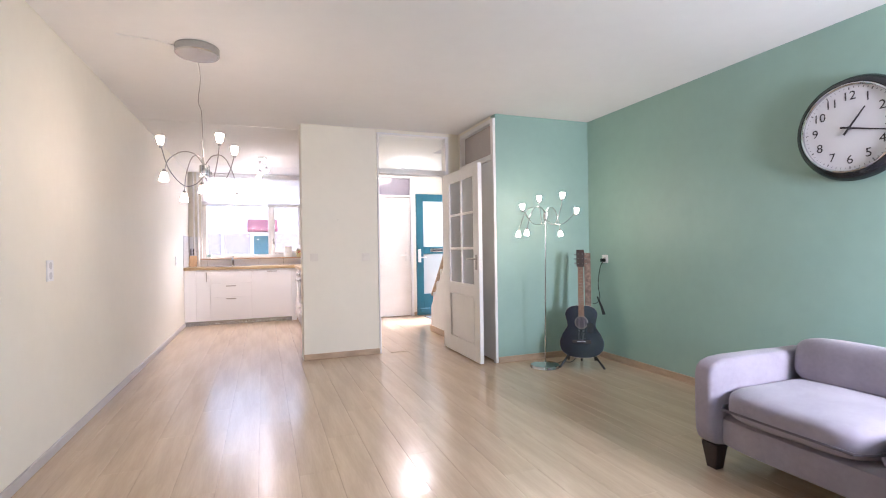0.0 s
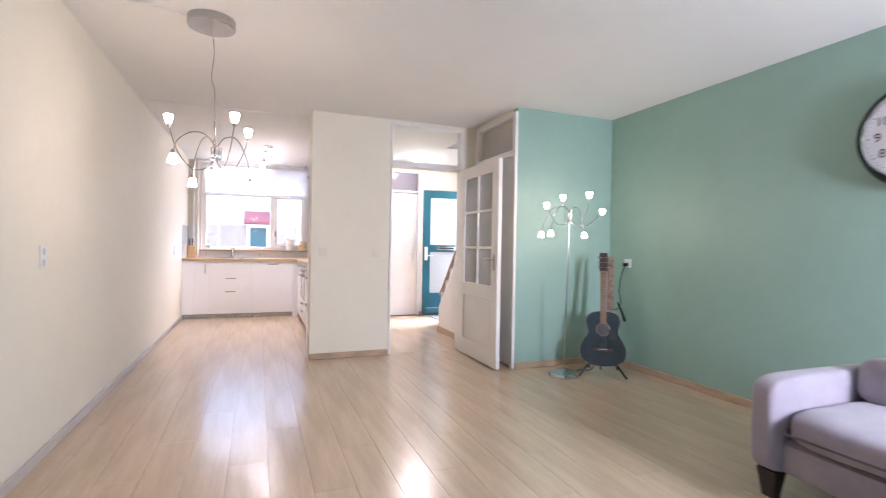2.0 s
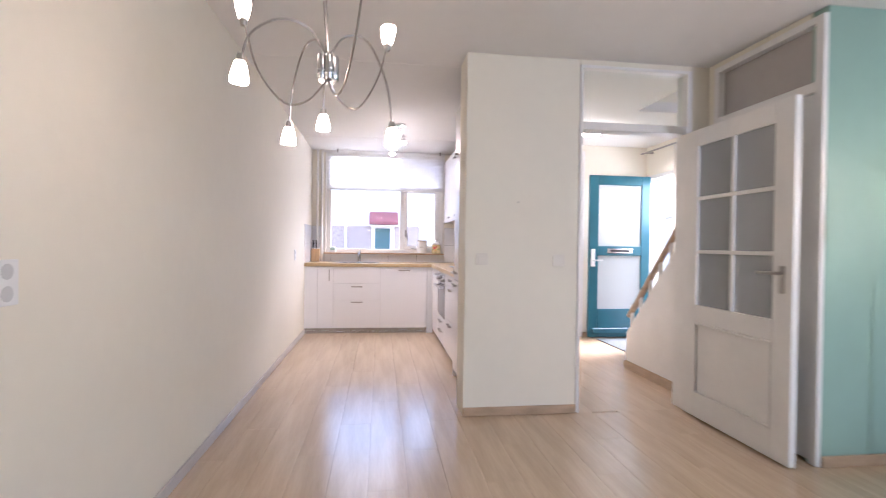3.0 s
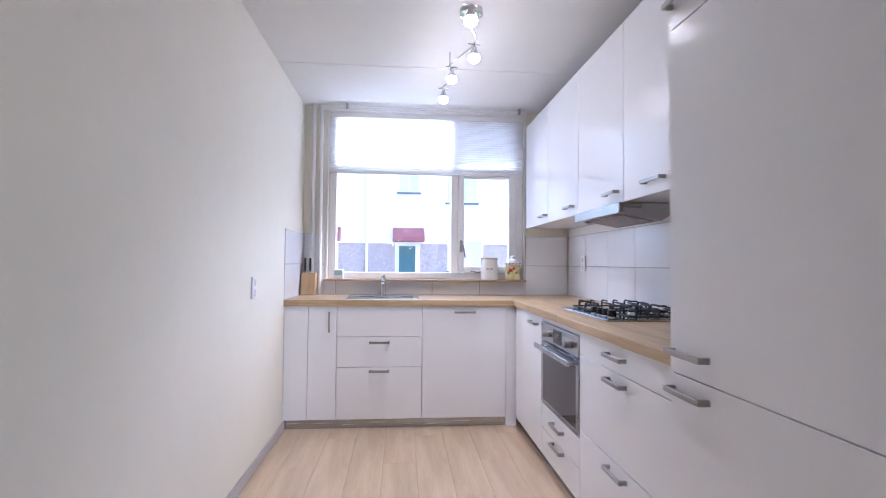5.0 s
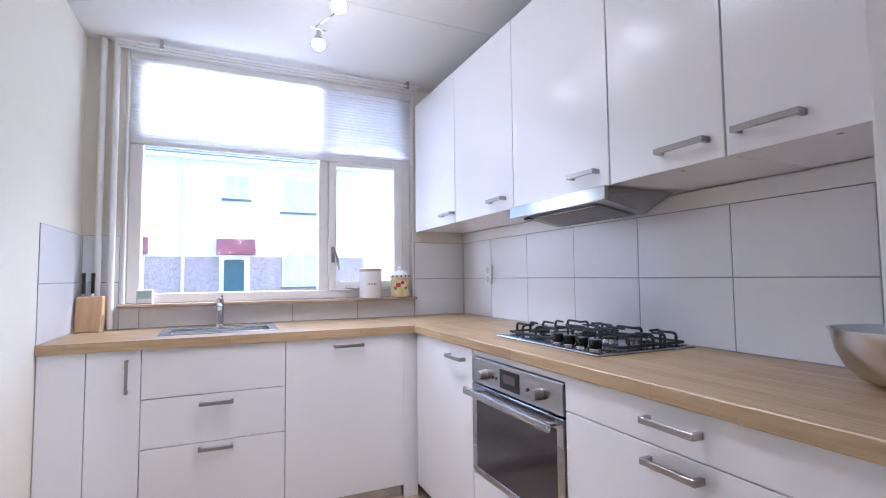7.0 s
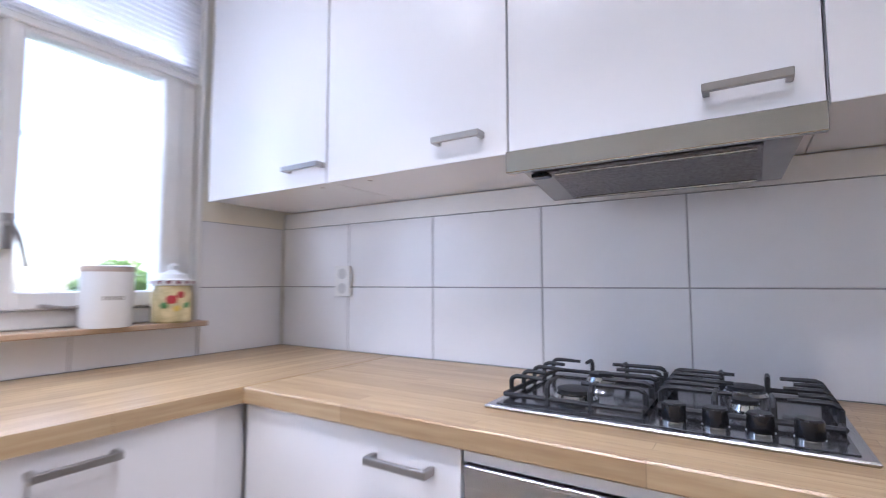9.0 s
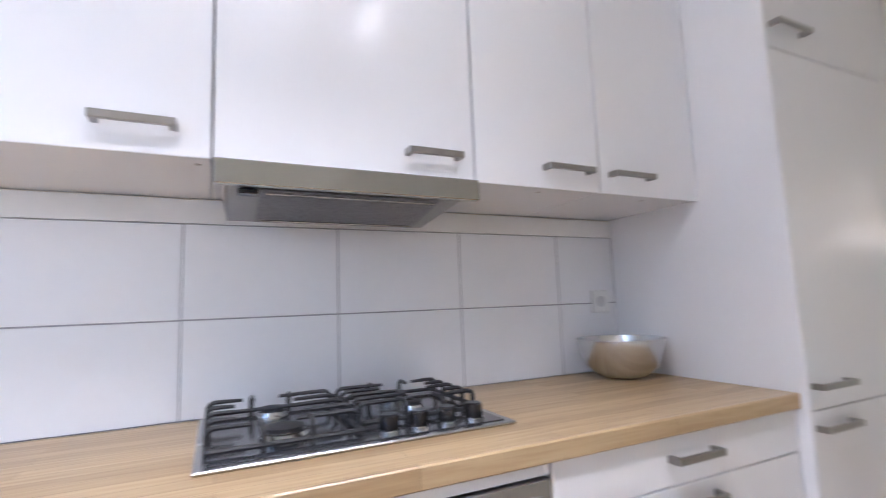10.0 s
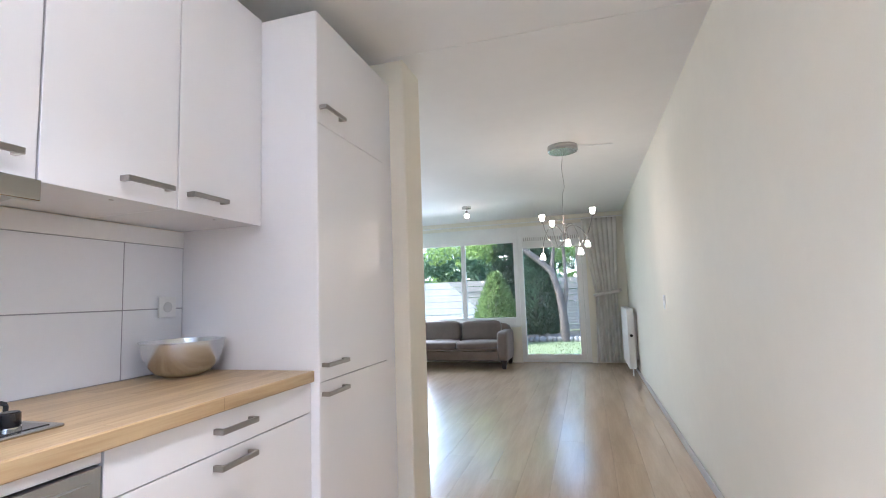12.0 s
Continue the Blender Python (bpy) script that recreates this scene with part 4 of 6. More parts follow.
def jars():
    c = thing("storage_tin", (0.425, 9.15, 1.04), "white enamel storage tin with a pale wooden lid", "storage tin")
    turned("body", [(0.069, 0), (0.071, 0.004), (0.071, 0.17)], (0.425, 9.145, 1.04), M_PLASTIC, c, "white tin", "z", 28)
    turned("lid", [(0.072, 0.17), (0.073, 0.175), (0.073, 0.186), (0.06, 0.19)], (0.425, 9.145, 1.04), mat("pale_wood_lid", (0.5, 0.425, 0.36), 0.5), c, "pale lid", "z", 28)
    bm = bmesh.new()
    for k in range(6):
        a = radians(-118 + k * 8)
        vx = bmesh.ops.create_cube(bm, size=1.0)["verts"]
        bmesh.ops.scale(bm, vec=(0.006, 0.001, 0.012), verts=vx)
        bmesh.ops.rotate(bm, matrix=Matrix.Rotation(a + radians(90), 3, "Z"), verts=vx)
        bmesh.ops.translate(bm, vec=(0.425 + 0.0713 * math.cos(a), 9.145 + 0.0713 * math.sin(a), 1.13), verts=vx)
    part("lettering", bm, M_NICKEL, c, "small grey lettering bars")
    j = thing("biscuit_jar", (0.632, 9.155, 1.04), "patterned ceramic jar with a checked rim and knobbed lid", "jar")
    turned("body", [(0.058, 0), (0.064, 0.006), (0.064, 0.10), (0.057, 0.13)], (0.632, 9.155, 1.04), mat("painted_ceramic", (0.72, 0.62, 0.36), 0.25, 0, 0.3, 22, 0, 1, dark=(0.36, 0.30, 0.14)), j, "ceramic body with flower pattern", "z", 28)
    for k, (a, z, r, col) in enumerate(((-120, 0.08, 0.018, (0.5, 0.04, 0.05)), (-95, 0.095, 0.014, (0.45, 0.05, 0.05)), (-140, 0.06, 0.013, (0.1, 0.25, 0.08)), (-75, 0.06, 0.012, (0.12, 0.3, 0.1)), (-105, 0.05, 0.012, (0.7, 0.5, 0.1)))):
        ca_, sa_ = math.cos(radians(a)), math.sin(radians(a))
        turned("flower", [(r, 0.0), (r * 0.8, 0.002), (r * 0.2, 0.003)], (0.632 + 0.0625 * ca_, 9.155 + 0.0625 * sa_, 1.04 + z), mat("flower_paint", col, 0.3), j, "", "z", 8, Matrix.Rotation(radians(a), 3, "Z") @ Matrix.Rotation(radians(90), 3, "Y"))
    turned("rim", [(0.058, 0.126), (0.067, 0.13), (0.067, 0.146), (0.056, 0.15)], (0.632, 9.155, 1.04), M_PLASTIC, j, "white rim", "z", 28)
    bm = bmesh.new()
    for k in range(14):
        a = 2 * math.pi * k / 14
        v = bmesh.ops.create_cube(bm, size=1.0)["verts"]
        bmesh.ops.scale(bm, vec=(0.002, 0.012, 0.01), verts=v)
        bmesh.ops.rotate(bm, matrix=Matrix.Rotation(a, 3, "Z"), verts=v)
        bmesh.ops.translate(bm, vec=(0.632 + 0.0672 * math.cos(a), 9.155 + 0.0672 * math.sin(a), 1.178), verts=v)
    part("check_band", bm, mat("dark_red_paint", (0.22, 0.02, 0.03), 0.3), j, "dark red checks")
    turned("lid", [(0.056, 0.15), (0.05, 0.165), (0.02, 0.175), (0.011, 0.182), (0.016, 0.195), (0.006, 0.205)], (0.632, 9.155, 1.04), M_PLASTIC, j, "white lid with a knob", "z", 24)
    s = thing("soap_box", (-0.82, 9.16, 1.04), "small white and green soap packet on the sill", "packet")
    solid("carton", [(-0.87, 9.145, 1.04, -0.79, 9.18, 1.12)], M_PLASTIC, s, "", 0.006)
    solid("print", [(-0.862, 9.143, 1.07, -0.80, 9.145, 1.108)], mat("green_print", (0.35, 0.5, 0.45), 0.4), s, "green printed bar")


jars()


def blind():
    b = thing("pleated_blind", (-0.1, YN + 0.01, 2.4), "white pleated blind drawn over the upper window", "blind")
    solid("head_rail", [(-0.928, YN - 0.010, 2.398, 0.728, YN + 0.026, 2.4385)], M_PAINT, b, "", 0.002)
    solid("bottom_rail", [(-0.925, YN - 0.002, 1.926, 0.725, YN + 0.024, 1.948)], M_PAINT, b, "white bottom rail", 0.003)
    bm = bmesh.new()
    n = 46
    rows = []
    for k in range(n + 1):
        z = 1.948 + (2.40 - 1.948) * k / n
        y = YN + (0.008 if k % 2 else 0.0115)
        rows.append((bm.verts.new((-0.925, y, z)), bm.verts.new((0.725, y, z))))
    for a, c in zip(rows, rows[1:]):
        bm.faces.new((a[0], a[1], c[1], c[0]))
    part("fabric", bm, M_BLIND, b, "translucent pleated fabric")
    bar("cord", [(0.60, YN - 0.004, 1.93), (0.605, YN - 0.006, 1.6), (0.60, YN - 0.004, 1.45), (0.585, YN - 0.004, 1.42), (0.575, YN - 0.004, 1.5)], 0.0015, M_PLASTIC, b, "thin blind cord")


blind()
kr = thing("curtain_rail", (-0.1, 9.10, 2.45), "white double curtain rail above the kitchen window", "curtain rail")
for y, z in ((9.10, 2.445), (9.07, 2.452), (9.13, 2.44)):
    bar("rail", [(-0.98, y, z), (0.735, y, z)], 0.007, M_PAINT, kr)
for x in (-0.77, 0.66):
    solid("bracket", [(x - 0.006, 9.06, 2.445, x + 0.006, 9.14, 2.479), (x - 0.008, 9.055, 2.43, x + 0.008, 9.07, 2.478)], M_NICKEL, kr, "small metal bracket", 0.001)
hp = thing("heating_pipe", (-1.02, 9.12, ZW), "pair of white painted heating pipes up the wall", "pipe")
for x, r in ((-1.045, 0.016), (-0.985, 0.016)):
    bar("pipe", [(x, 9.145, ZW + 0.005), (x, 9.145, H - 0.002)], r, M_PAINT, hp, "", 12)
    turned("collar", [(0.028, 0.0), (0.026, -0.008), (0.017, -0.01)], (x, 9.145, H - 0.001), M_PAINT, hp, "", "z", 14)


def socket(at, axis, label, double=True, cream=False):
    """Wall socket or switch; axis is the way it faces."""
    mt = M_CREAMPL if cream else M_PLASTIC
    s = thing("wall_socket", at, label, "wall socket")
    x, y, z = at
    h = 0.060 if double else 0.041

    def plate(nm, u, v0, v1, d0, d1, m_, lb=""):
        if axis in ("-x", "x"):
            g = -1 if axis == "-x" else 1
            return solid(nm, [(min(x + g * d0, x + g * d1), y - u, z + v0, max(x + g * d0, x + g * d1), y + u, z + v1)], m_, s, lb, 0.002)
        return solid(nm, [(x - u, y - d1, z + v0, x + u, y - d0, z + v1)], m_, s, lb, 0.002)
    plate("plate", 0.041, -h, h, 0, 0.009, mt)
    for c in ((-0.029, 0.029) if double else (0,)):
        mm = {"-x": ("x", -1), "x": ("x", 1), "-y": ("y", -1)}[axis]
        off = 0.009 * mm[1]
        if cream:
            plate("rocker", 0.027, c - 0.027, c + 0.027, 0.009, 0.013, mt)
        else:
            cc_ = (x + off, y, z + c) if mm[0] == "x" else (x, y + off, z + c)
            # raised disc instead of a recess, the well's shade is its grey
            turned("insert", [(0.021, 0.0), (0.021, 0.0008 * mm[1]), (0.018, 0.001 * mm[1])], cc_, mat("socket_well_shade", (0.58, 0.58, 0.58), 0.5), s, "round disc, grey for the shade in the well", mm[0], 18)
    return s


socket((XK - 0.0105, 8.815, 1.182), "-x", "white double wall socket on the tiles")
socket((XK - 0.0105, 6.60, 1.165), "-x", "white wall socket beside the tall cabinet", False)
socket((XL, 3.66, 1.055), "x", "white double wall socket on the cream wall")
socket((XL, 7.88, 1.03), "x", "white double wall socket near the worktop")
socket((0.52, YP, 1.075), "-y", "cream light switch on the wall pier", False, True)
socket((1.066, YP, 1.07), "-y", "cream double light switch on the wall pier", False, True)
socket((XR, 4.31, 1.015), "-x", "white wall socket on the green wall", False)
# a raised metal dot stands in for a small hole in the pier
nail = turned("nail", [(0.005, 0.0), (0.004, -0.008), (0.001, -0.009)], (0.77, YP, 1.47), M_NICKEL, None, "", "y", 10)
tagged(nail, "small metal stud standing in for a hole in the wall pier", "nail")
for ob in [o for o in scene.objects if o.name.startswith("screw_cover")]:
    tagged(ob, "small grey screw cover under the wall cabinets", "screw cover", "screw covers")


def kitchen_spots():
    s = thing("spot_rail", (0.0, 8.0, H), "bent chrome ceiling rail with lit halogen spots", "ceiling light")
    turned("canopy", [(0.06, 0.0), (0.06, -0.025), (0.03, -0.03)], (0.03, 7.55, H), M_CHROME, s, "chrome ceiling plate", "z", 24)
    heads = ((-0.033, 8.46), (-0.014, 8.088), (0.078, 7.765), (0.0, 7.36))
    path = curve_pts([(-0.05, 8.44, 2.40), (0.01, 8.25, 2.40), (-0.03, 8.05, 2.40), (0.08, 7.75, 2.40), (0.03, 7.55, 2.40), (0.0, 7.35, 2.40)], 24)
    bar("rail", path, 0.005, M_CHROME, s, "thin chrome rail")
    for x, y in ((0.03, 7.55), (-0.03, 8.05)):
        bar("stem", [(x, y, 2.40), (x, y, H)], 0.005, M_CHROME, s)
    for k, (x, y) in enumerate(heads):
        beam = bpy.data.lights.new("spot_beam", "SPOT")
        beam.energy, beam.color, beam.spot_size, beam.spot_blend, beam.shadow_soft_size = 3.4, (1.0, 0.93, 0.84), radians(112), 0.8, 0.03
        lit = new("spot_beam", beam)
        lit.matrix_world = look((x, y, 2.285), (x - 0.10 + 0.06 * (1 if k % 2 else -1), y + 0.03, 1.0))
        sp = turned("spot", [(0.008, 0.045), (0.012, 0.04), (0.015, 0.02), (0.028, -0.005), (0.03, -0.012)], (x, y, 2.35), M_CHROME, s, "chrome spot head", "z", 18)
        turned("bulb", [(0.027, -0.008), (0.033, -0.022), (0.030, -0.038), (0.018, -0.049), (0.006, -0.052)], (x, y, 2.35), M_SPOT, sp, "lit halogen bulb", "z", 18)
        bar("arm", [(x - 0.035, y, 2.405), (x + 0.035, y, 2.40)], 0.004, M_CHROME, s)


kitchen_spots()

# ---- living room ----
def cushion(bm, x0, y0, z0, x1, y1, z1, n=5.0, cuts=9, lump=0.006, seed=0.0):
    """A soft upholstered block with rounded edges and a slightly uneven face."""
    tmp = bmesh.new()
    bmesh.ops.create_cube(tmp, size=2.0)
    bmesh.ops.subdivide_edges(tmp, edges=tmp.edges[:], cuts=cuts, use_grid_fill=True)
    tmp.verts.index_update()
    c = Vector(((x0 + x1) / 2, (y0 + y1) / 2, (z0 + z1) / 2))
    h = Vector((abs(x1 - x0) / 2, abs(y1 - y0) / 2, abs(z1 - z0) / 2))
    moved = []
    for v in tmp.verts:
        p = v.co
        q = p / max(sum(abs(a) ** n for a in p) ** (1 / n), 1e-6)
        w = Vector((q.x * h.x, q.y * h.y, q.z * h.z)) + c
        k = noise.noise(w * 4 + Vector((seed, 0, 0))) * lump
        moved.append(bm.verts.new(w + q.normalized() * k))
    for f in tmp.faces:
        bm.faces.new([moved[v.index] for v in f.verts])
    tmp.free()


def sofa(name, length, label, upholstery, m, group, dp=0.94, aw=0.13, top=0.645, box_n=4.2, arm_top=0.565):
    """Two-seat sofa along local x, its front towards -y, its base at the origin; m turns and places it."""
    t = thing(name, (0, 0, 0), label, "sofa", group)

    def add(nm, fn, material, lb=""):
        bm = bmesh.new()
        fn(bm)
        return part(nm, bm, material, t, lb, True)
    L2 = length / 2
    add("base", lambda bm: cushion(bm, -L2 + 0.03, 0.05, 0.12, L2 - 0.03, dp - 0.03, 0.29, 9, 7, 0.003), upholstery, "upholstered base")
    add("backrest", lambda bm: cushion(bm, -L2 + 0.04, dp - 0.24, 0.14, L2 - 0.04, dp, top - 0.04, 7, 8, 0.005), upholstery, "upholstered back")
    for s in (-1, 1):
        a, b = sorted((s * (L2 - aw), s * L2))
        add("armrest", lambda bm: cushion(bm, a, 0.0, 0.115, b, dp - 0.02, arm_top, 7, 10, 0.004, s), upholstery, "rounded armrest")
    in0, mid, in1 = -L2 + aw - 0.01, 0.0, L2 - aw + 0.01
    for k, (a, b) in enumerate(((in0, mid), (mid, in1))):
        seat = add("seat_cushion", lambda bm: cushion(bm, a, 0.01, 0.275, b, dp - 0.2, 0.435, 4.5, 10, 0.008, k), upholstery, "soft seat cushion")
        bm = bmesh.new()
        zs = 0.335
        tube(bm, [(a + 0.012, 0.5, zs), (a + 0.012, 0.07, zs), (a + 0.05, 0.012, zs), (b - 0.05, 0.012, zs), (b - 0.012, 0.07, zs), (b - 0.012, 0.5, zs)], 0.006, 6)
        part("piping", bm, M_PIPING, seat, "dark seam piping", True)
        bm = bmesh.new()
        cushion(bm, a + 0.01, dp - 0.40, 0.40, b - 0.01, dp - 0.20, top, box_n, 10, 0.014, k + 3)
        bmesh.ops.rotate(bm, cent=(0, dp - 0.3, 0.42), matrix=Matrix.Rotation(radians(-9), 3, "X"), verts=bm.verts)
        part("back_cushion", bm, upholstery, t, "plump back cushion", True)
    for x in (-L2 + 0.07, L2 - 0.07):
        for y in (0.08, dp - 0.1):
            bm = bmesh.new()
            f = box(bm, x - 0.045, y - 0.04, 0.0, x + 0.045, y + 0.04, 0.13)
            for v in f:
                if v.co.z < 0.05:
                    v.co.x = x + (v.co.x - x) * 0.6
                    v.co.y = y + (v.co.y - y) * 0.6
            part("leg", bm, M_DARKWOOD, t, "tapered dark wooden leg")
    t.matrix_basis = m
    return t


sofa("sofa", 1.56, "mauve grey fabric two-seat sofa against the green wall", M_SOFA, pose(2.10, 1.42, 0, 0, 0, -90), "living room sofas")
sofa("sofa", 1.72, "taupe fabric two-seat sofa under the garden window", M_SOFA2, pose(1.60, 0.62, 0, 0, 0, 180), "living room sofas", 0.80, 0.17, 0.74, 5.5, 0.585)


def text_mesh(body, size):
    """Flat lettering as a bmesh, centred on its origin, in the xy plane."""
    cu = bpy.data.curves.new("lettering", "FONT")
    cu.body, cu.size, cu.align_x, cu.align_y = body, size, "CENTER", "CENTER"
    cu.extrude = 0.0006
    ob = bpy.data.objects.new("lettering", cu)
    scene.collection.objects.link(ob)
    bpy.context.view_layer.update()
    me = bpy.data.meshes.new_from_object(ob.evaluated_get(bpy.context.evaluated_depsgraph_get()))
    bpy.data.objects.remove(ob)
    bm = bmesh.new()
    bm.from_mesh(me)
    bpy.data.meshes.remove(me)
    return bm


def wall_clock():
    c = thing("wall_clock", (XR, 2.085, 1.813), "large round wall clock with a white dial and black rim", "clock")
    y, z = 2.085, 1.813
    turned("rim", [(0.240, 0.0), (0.300, -0.004), (0.306, -0.03), (0.290, -0.07), (0.264, -0.085), (0.250, -0.082), (0.248, -0.066)], (XR, y, z), M_BLACK, c, "deep black rim", "x", 64, None, True)
    turned("bezel", [(0.256, -0.078), (0.258, -0.086), (0.252, -0.090), (0.246, -0.084), (0.246, -0.070)], (XR, y, z), M_CHROME, c, "thin chrome bezel", "x", 64, None, True)
    turned("dial", [(0.249, -0.060), (0.249, -0.068)], (XR, y, z), mat("dial_paper", (0.62, 0.61, 0.63), 0.6, 0, 0.02, 4), c, "white dial", "x", 64)
    ink = mat("dial_ink", (0.03, 0.025, 0.03), 0.6)
    face = XR - 0.0686
    turn_m = Matrix(((0, 0, -1), (-1, 0, 0), (0, 1, 0))).to_4x4()
    for n in range(1, 13):
        a = radians(30 * n)
        bm = text_mesh(str(n), 0.072)
        bm.transform(Matrix.Translation((face, y - 0.185 * math.sin(a), z + 0.185 * math.cos(a))) @ turn_m)
        part("numeral", bm, ink, c)
    for n in range(60):
        a = radians(6 * n)
        big = n % 5 == 0
        bm = bmesh.new()
        box(bm, -0.0008, -0.0025 if big else -0.001, 0.224 if big else 0.229, 0.0004, 0.0025 if big else 0.001, 0.238)
        bm.transform(Matrix.Translation((face, y, z)) @ Matrix.Rotation(a, 4, "X"))
        part("minute_mark", bm, ink, c)
    for nm, ang, l, w, off in (("hour_pointer", 37, 0.135, 0.007, 0.006), ("minute_pointer", 105, 0.195, 0.006, 0.010)):
        bm = bmesh.new()
        box(bm, -0.001, -w, -0.045, 0.001, w, l, 0.0008)
        for v in bm.verts:
            if v.co.z > 0:
                v.co.y *= 0.55
        bm.transform(Matrix.Translation((face - off, y, z)) @ Matrix.Rotation(radians(ang), 4, "X"))
        part(nm, bm, ink, c, "black pointer")
    turned("hub", [(0.009, 0.0), (0.008, -0.014), (0.003, -0.016)], (face, y, z), ink, c, "", "x", 16)


wall_clock()


def shade(parent, p, d, scale=1.0):
    """Lit glass tulip shade at the end of an arm, opening along d."""
    d = Vector(d).normalized()
    q = d.to_track_quat("Z", "Y").to_matrix()
    sh = turned("shade", [(0.014 * scale, 0.0), (0.018 * scale, 0.004), (0.024 * scale, 0.028 * scale), (0.029 * scale, 0.056 * scale), (0.027 * scale, 0.064 * scale), (0.01 * scale, 0.062 * scale)], p, M_BULB, parent, "lit frosted glass shade", "z", 14, q)
    turned("lamp_holder", [(0.009, -0.02), (0.011, -0.01), (0.012, 0.002)], p, M_NICKEL, sh, "", "z", 10, q)


def chandelier():
    cx, cy, hz = -0.325, 3.69, 1.664
    kx, ky = -0.365, 3.78
    c = thing("chandelier", (kx, ky, H), "satin metal chandelier with seven lit glass shades", "chandelier")
    turned("canopy", [(0.13, 0.0), (0.132, -0.004), (0.132, -0.048), (0.126, -0.054), (0.02, -0.055)], (kx, ky, H), M_STEEL, c, "round brushed steel ceiling canopy", "z", 40)
    bar("cable", curve_pts([(kx, ky, H - 0.055), (kx + 0.018, ky - 0.02, 2.28), (kx + 0.005, ky - 0.035, 2.12), (kx + 0.025, cy + 0.03, 2.05), (cx - 0.008, cy + 0.01, 1.9), (cx, cy, hz + 0.05)], 24), 0.0025, M_NICKEL, c, "thin slack cable", 6)
    bar("stem", [(cx, cy, hz + 0.03), (cx - 0.012, cy, hz + 0.19)], 0.004, M_NICKEL, c)
    for k in range(5):
        a = 2 * math.pi * k / 5
        turned("hub", [(0.011, -0.035), (0.0125, -0.032), (0.0125, 0.032), (0.011, 0.035)], (cx + 0.019 * math.cos(a), cy + 0.019 * math.sin(a), hz), M_STEEL, c, "", "z", 12)
    arms = ((-0.262, 0.115, 0.175), (0.108, -0.235, 0.136), (0.170, 0.145, 0.140), (-0.206, -0.112, -0.035), (-0.142, 0.20, -0.125), (-0.045, 0.29, -0.055), (0.185, 0.065, -0.145))
    for dx, dy, dz in arms:
        e = Vector((cx + dx, cy + dy, hz + dz))
        flat = Vector((dx, dy, 0))
        if dz > 0.02:
            p = curve_pts([(cx, cy, hz - 0.03), Vector((cx, cy, hz - 0.085)) + flat * 0.22, Vector((cx, cy, hz - 0.085)) + flat * 0.5, Vector((cx, cy, hz + 0.02)) + flat * 0.82, e], 20)
            d = (0.12 * dx, 0.12 * dy, 1)
        else:
            top = hz + 0.10 + max(0, dz * 0.2)
            p = curve_pts([(cx, cy, hz + 0.03), Vector((cx, cy, top)) + flat * 0.25, Vector((cx, cy, top)) + flat * 0.6, Vector((cx, cy, (top + e.z) / 2 + 0.01)) + flat * 0.9, e], 20)
            d = (0.25 * dx, 0.25 * dy, -1)
        bar("arm", p, 0.0032, M_NICKEL, c, "curved satin metal arm", 8)
        shade(c, e, d, 0.84)
    bar("ceiling_cable", [(kx - 0.13, ky, H - 0.006), (-0.60, 3.73, H - 0.005), (-0.80, 3.70, H - 0.006)], 0.004, M_PLASTIC, c, "white cable along the ceiling", 6)


chandelier()


def floor_lamp():
    x, y = 2.515, 4.235
    t = thing("floor_lamp", (x, y, 0), "chrome floor lamp with seven lit glass shades", "floor lamp")
    turned("base", [(0.135, 0.0), (0.14, 0.006), (0.135, 0.03), (0.10, 0.042), (0.02, 0.048), (0.012, 0.055)], (x, y, 0), M_CHROME, t, "round chrome base", "z", 36)
    hx, hy, hz = x - 0.016, y - 0.07, 1.438
    bar("pole", [(x, y, 0.05), (hx, hy, hz)], 0.006, M_CHROME, t, "slim chrome pole", 12)
    turned("hub", [(0.012, -0.035), (0.022, -0.03), (0.022, 0.03), (0.012, 0.035)], (hx, hy, hz), M_STEEL, t, "", "z", 14)
    for u, w, dz in ((-0.28, -0.06, 0.05), (-0.01, 0.09, 0.145), (0.05, -0.20, 0.145), (0.286, -0.08, 0.02), (-0.243, -0.07, -0.135), (-0.27, 0.03, -0.145), (0.173, 0.02, -0.14)):
        flat = Vector((u, w, 0))
        o = Vector((hx, hy, hz))
        e = o + flat + Vector((0, 0, dz))
        if dz > -0.05:
            p = curve_pts([o - Vector((0, 0, 0.03)), o + flat * 0.25 - Vector((0, 0, 0.08)), o + flat * 0.6 - Vector((0, 0, 0.07)), o + flat * 0.9 + Vector((0, 0, dz * 0.4)), e], 18)
            d = (flat.x * 0.3, flat.y * 0.3, 1)
        else:
            p = curve_pts([o + Vector((0, 0, 0.03)), o + flat * 0.25 + Vector((0, 0, 0.08)), o + flat * 0.65 + Vector((0, 0, 0.06)), o + flat * 0.92 + Vector((0, 0, dz * 0.5)), e], 18)
            d = (flat.x * 0.5, flat.y * 0.5, -1)
        bar("arm", p, 0.003, M_CHROME, t, "curved chrome arm", 8)
        shade(t, e, d, 0.78)
    bar("cord", curve_pts([(x + 0.12, y + 0.02, 0.006), (x + 0.25, y + 0.1, 0.006), (x + 0.34, y + 0.06, 0.006), (x + 0.5, y + 0.2, 0.006)], 16), 0.004, M_BLACK, t, "black cord on the floor", 6)


floor_lamp()


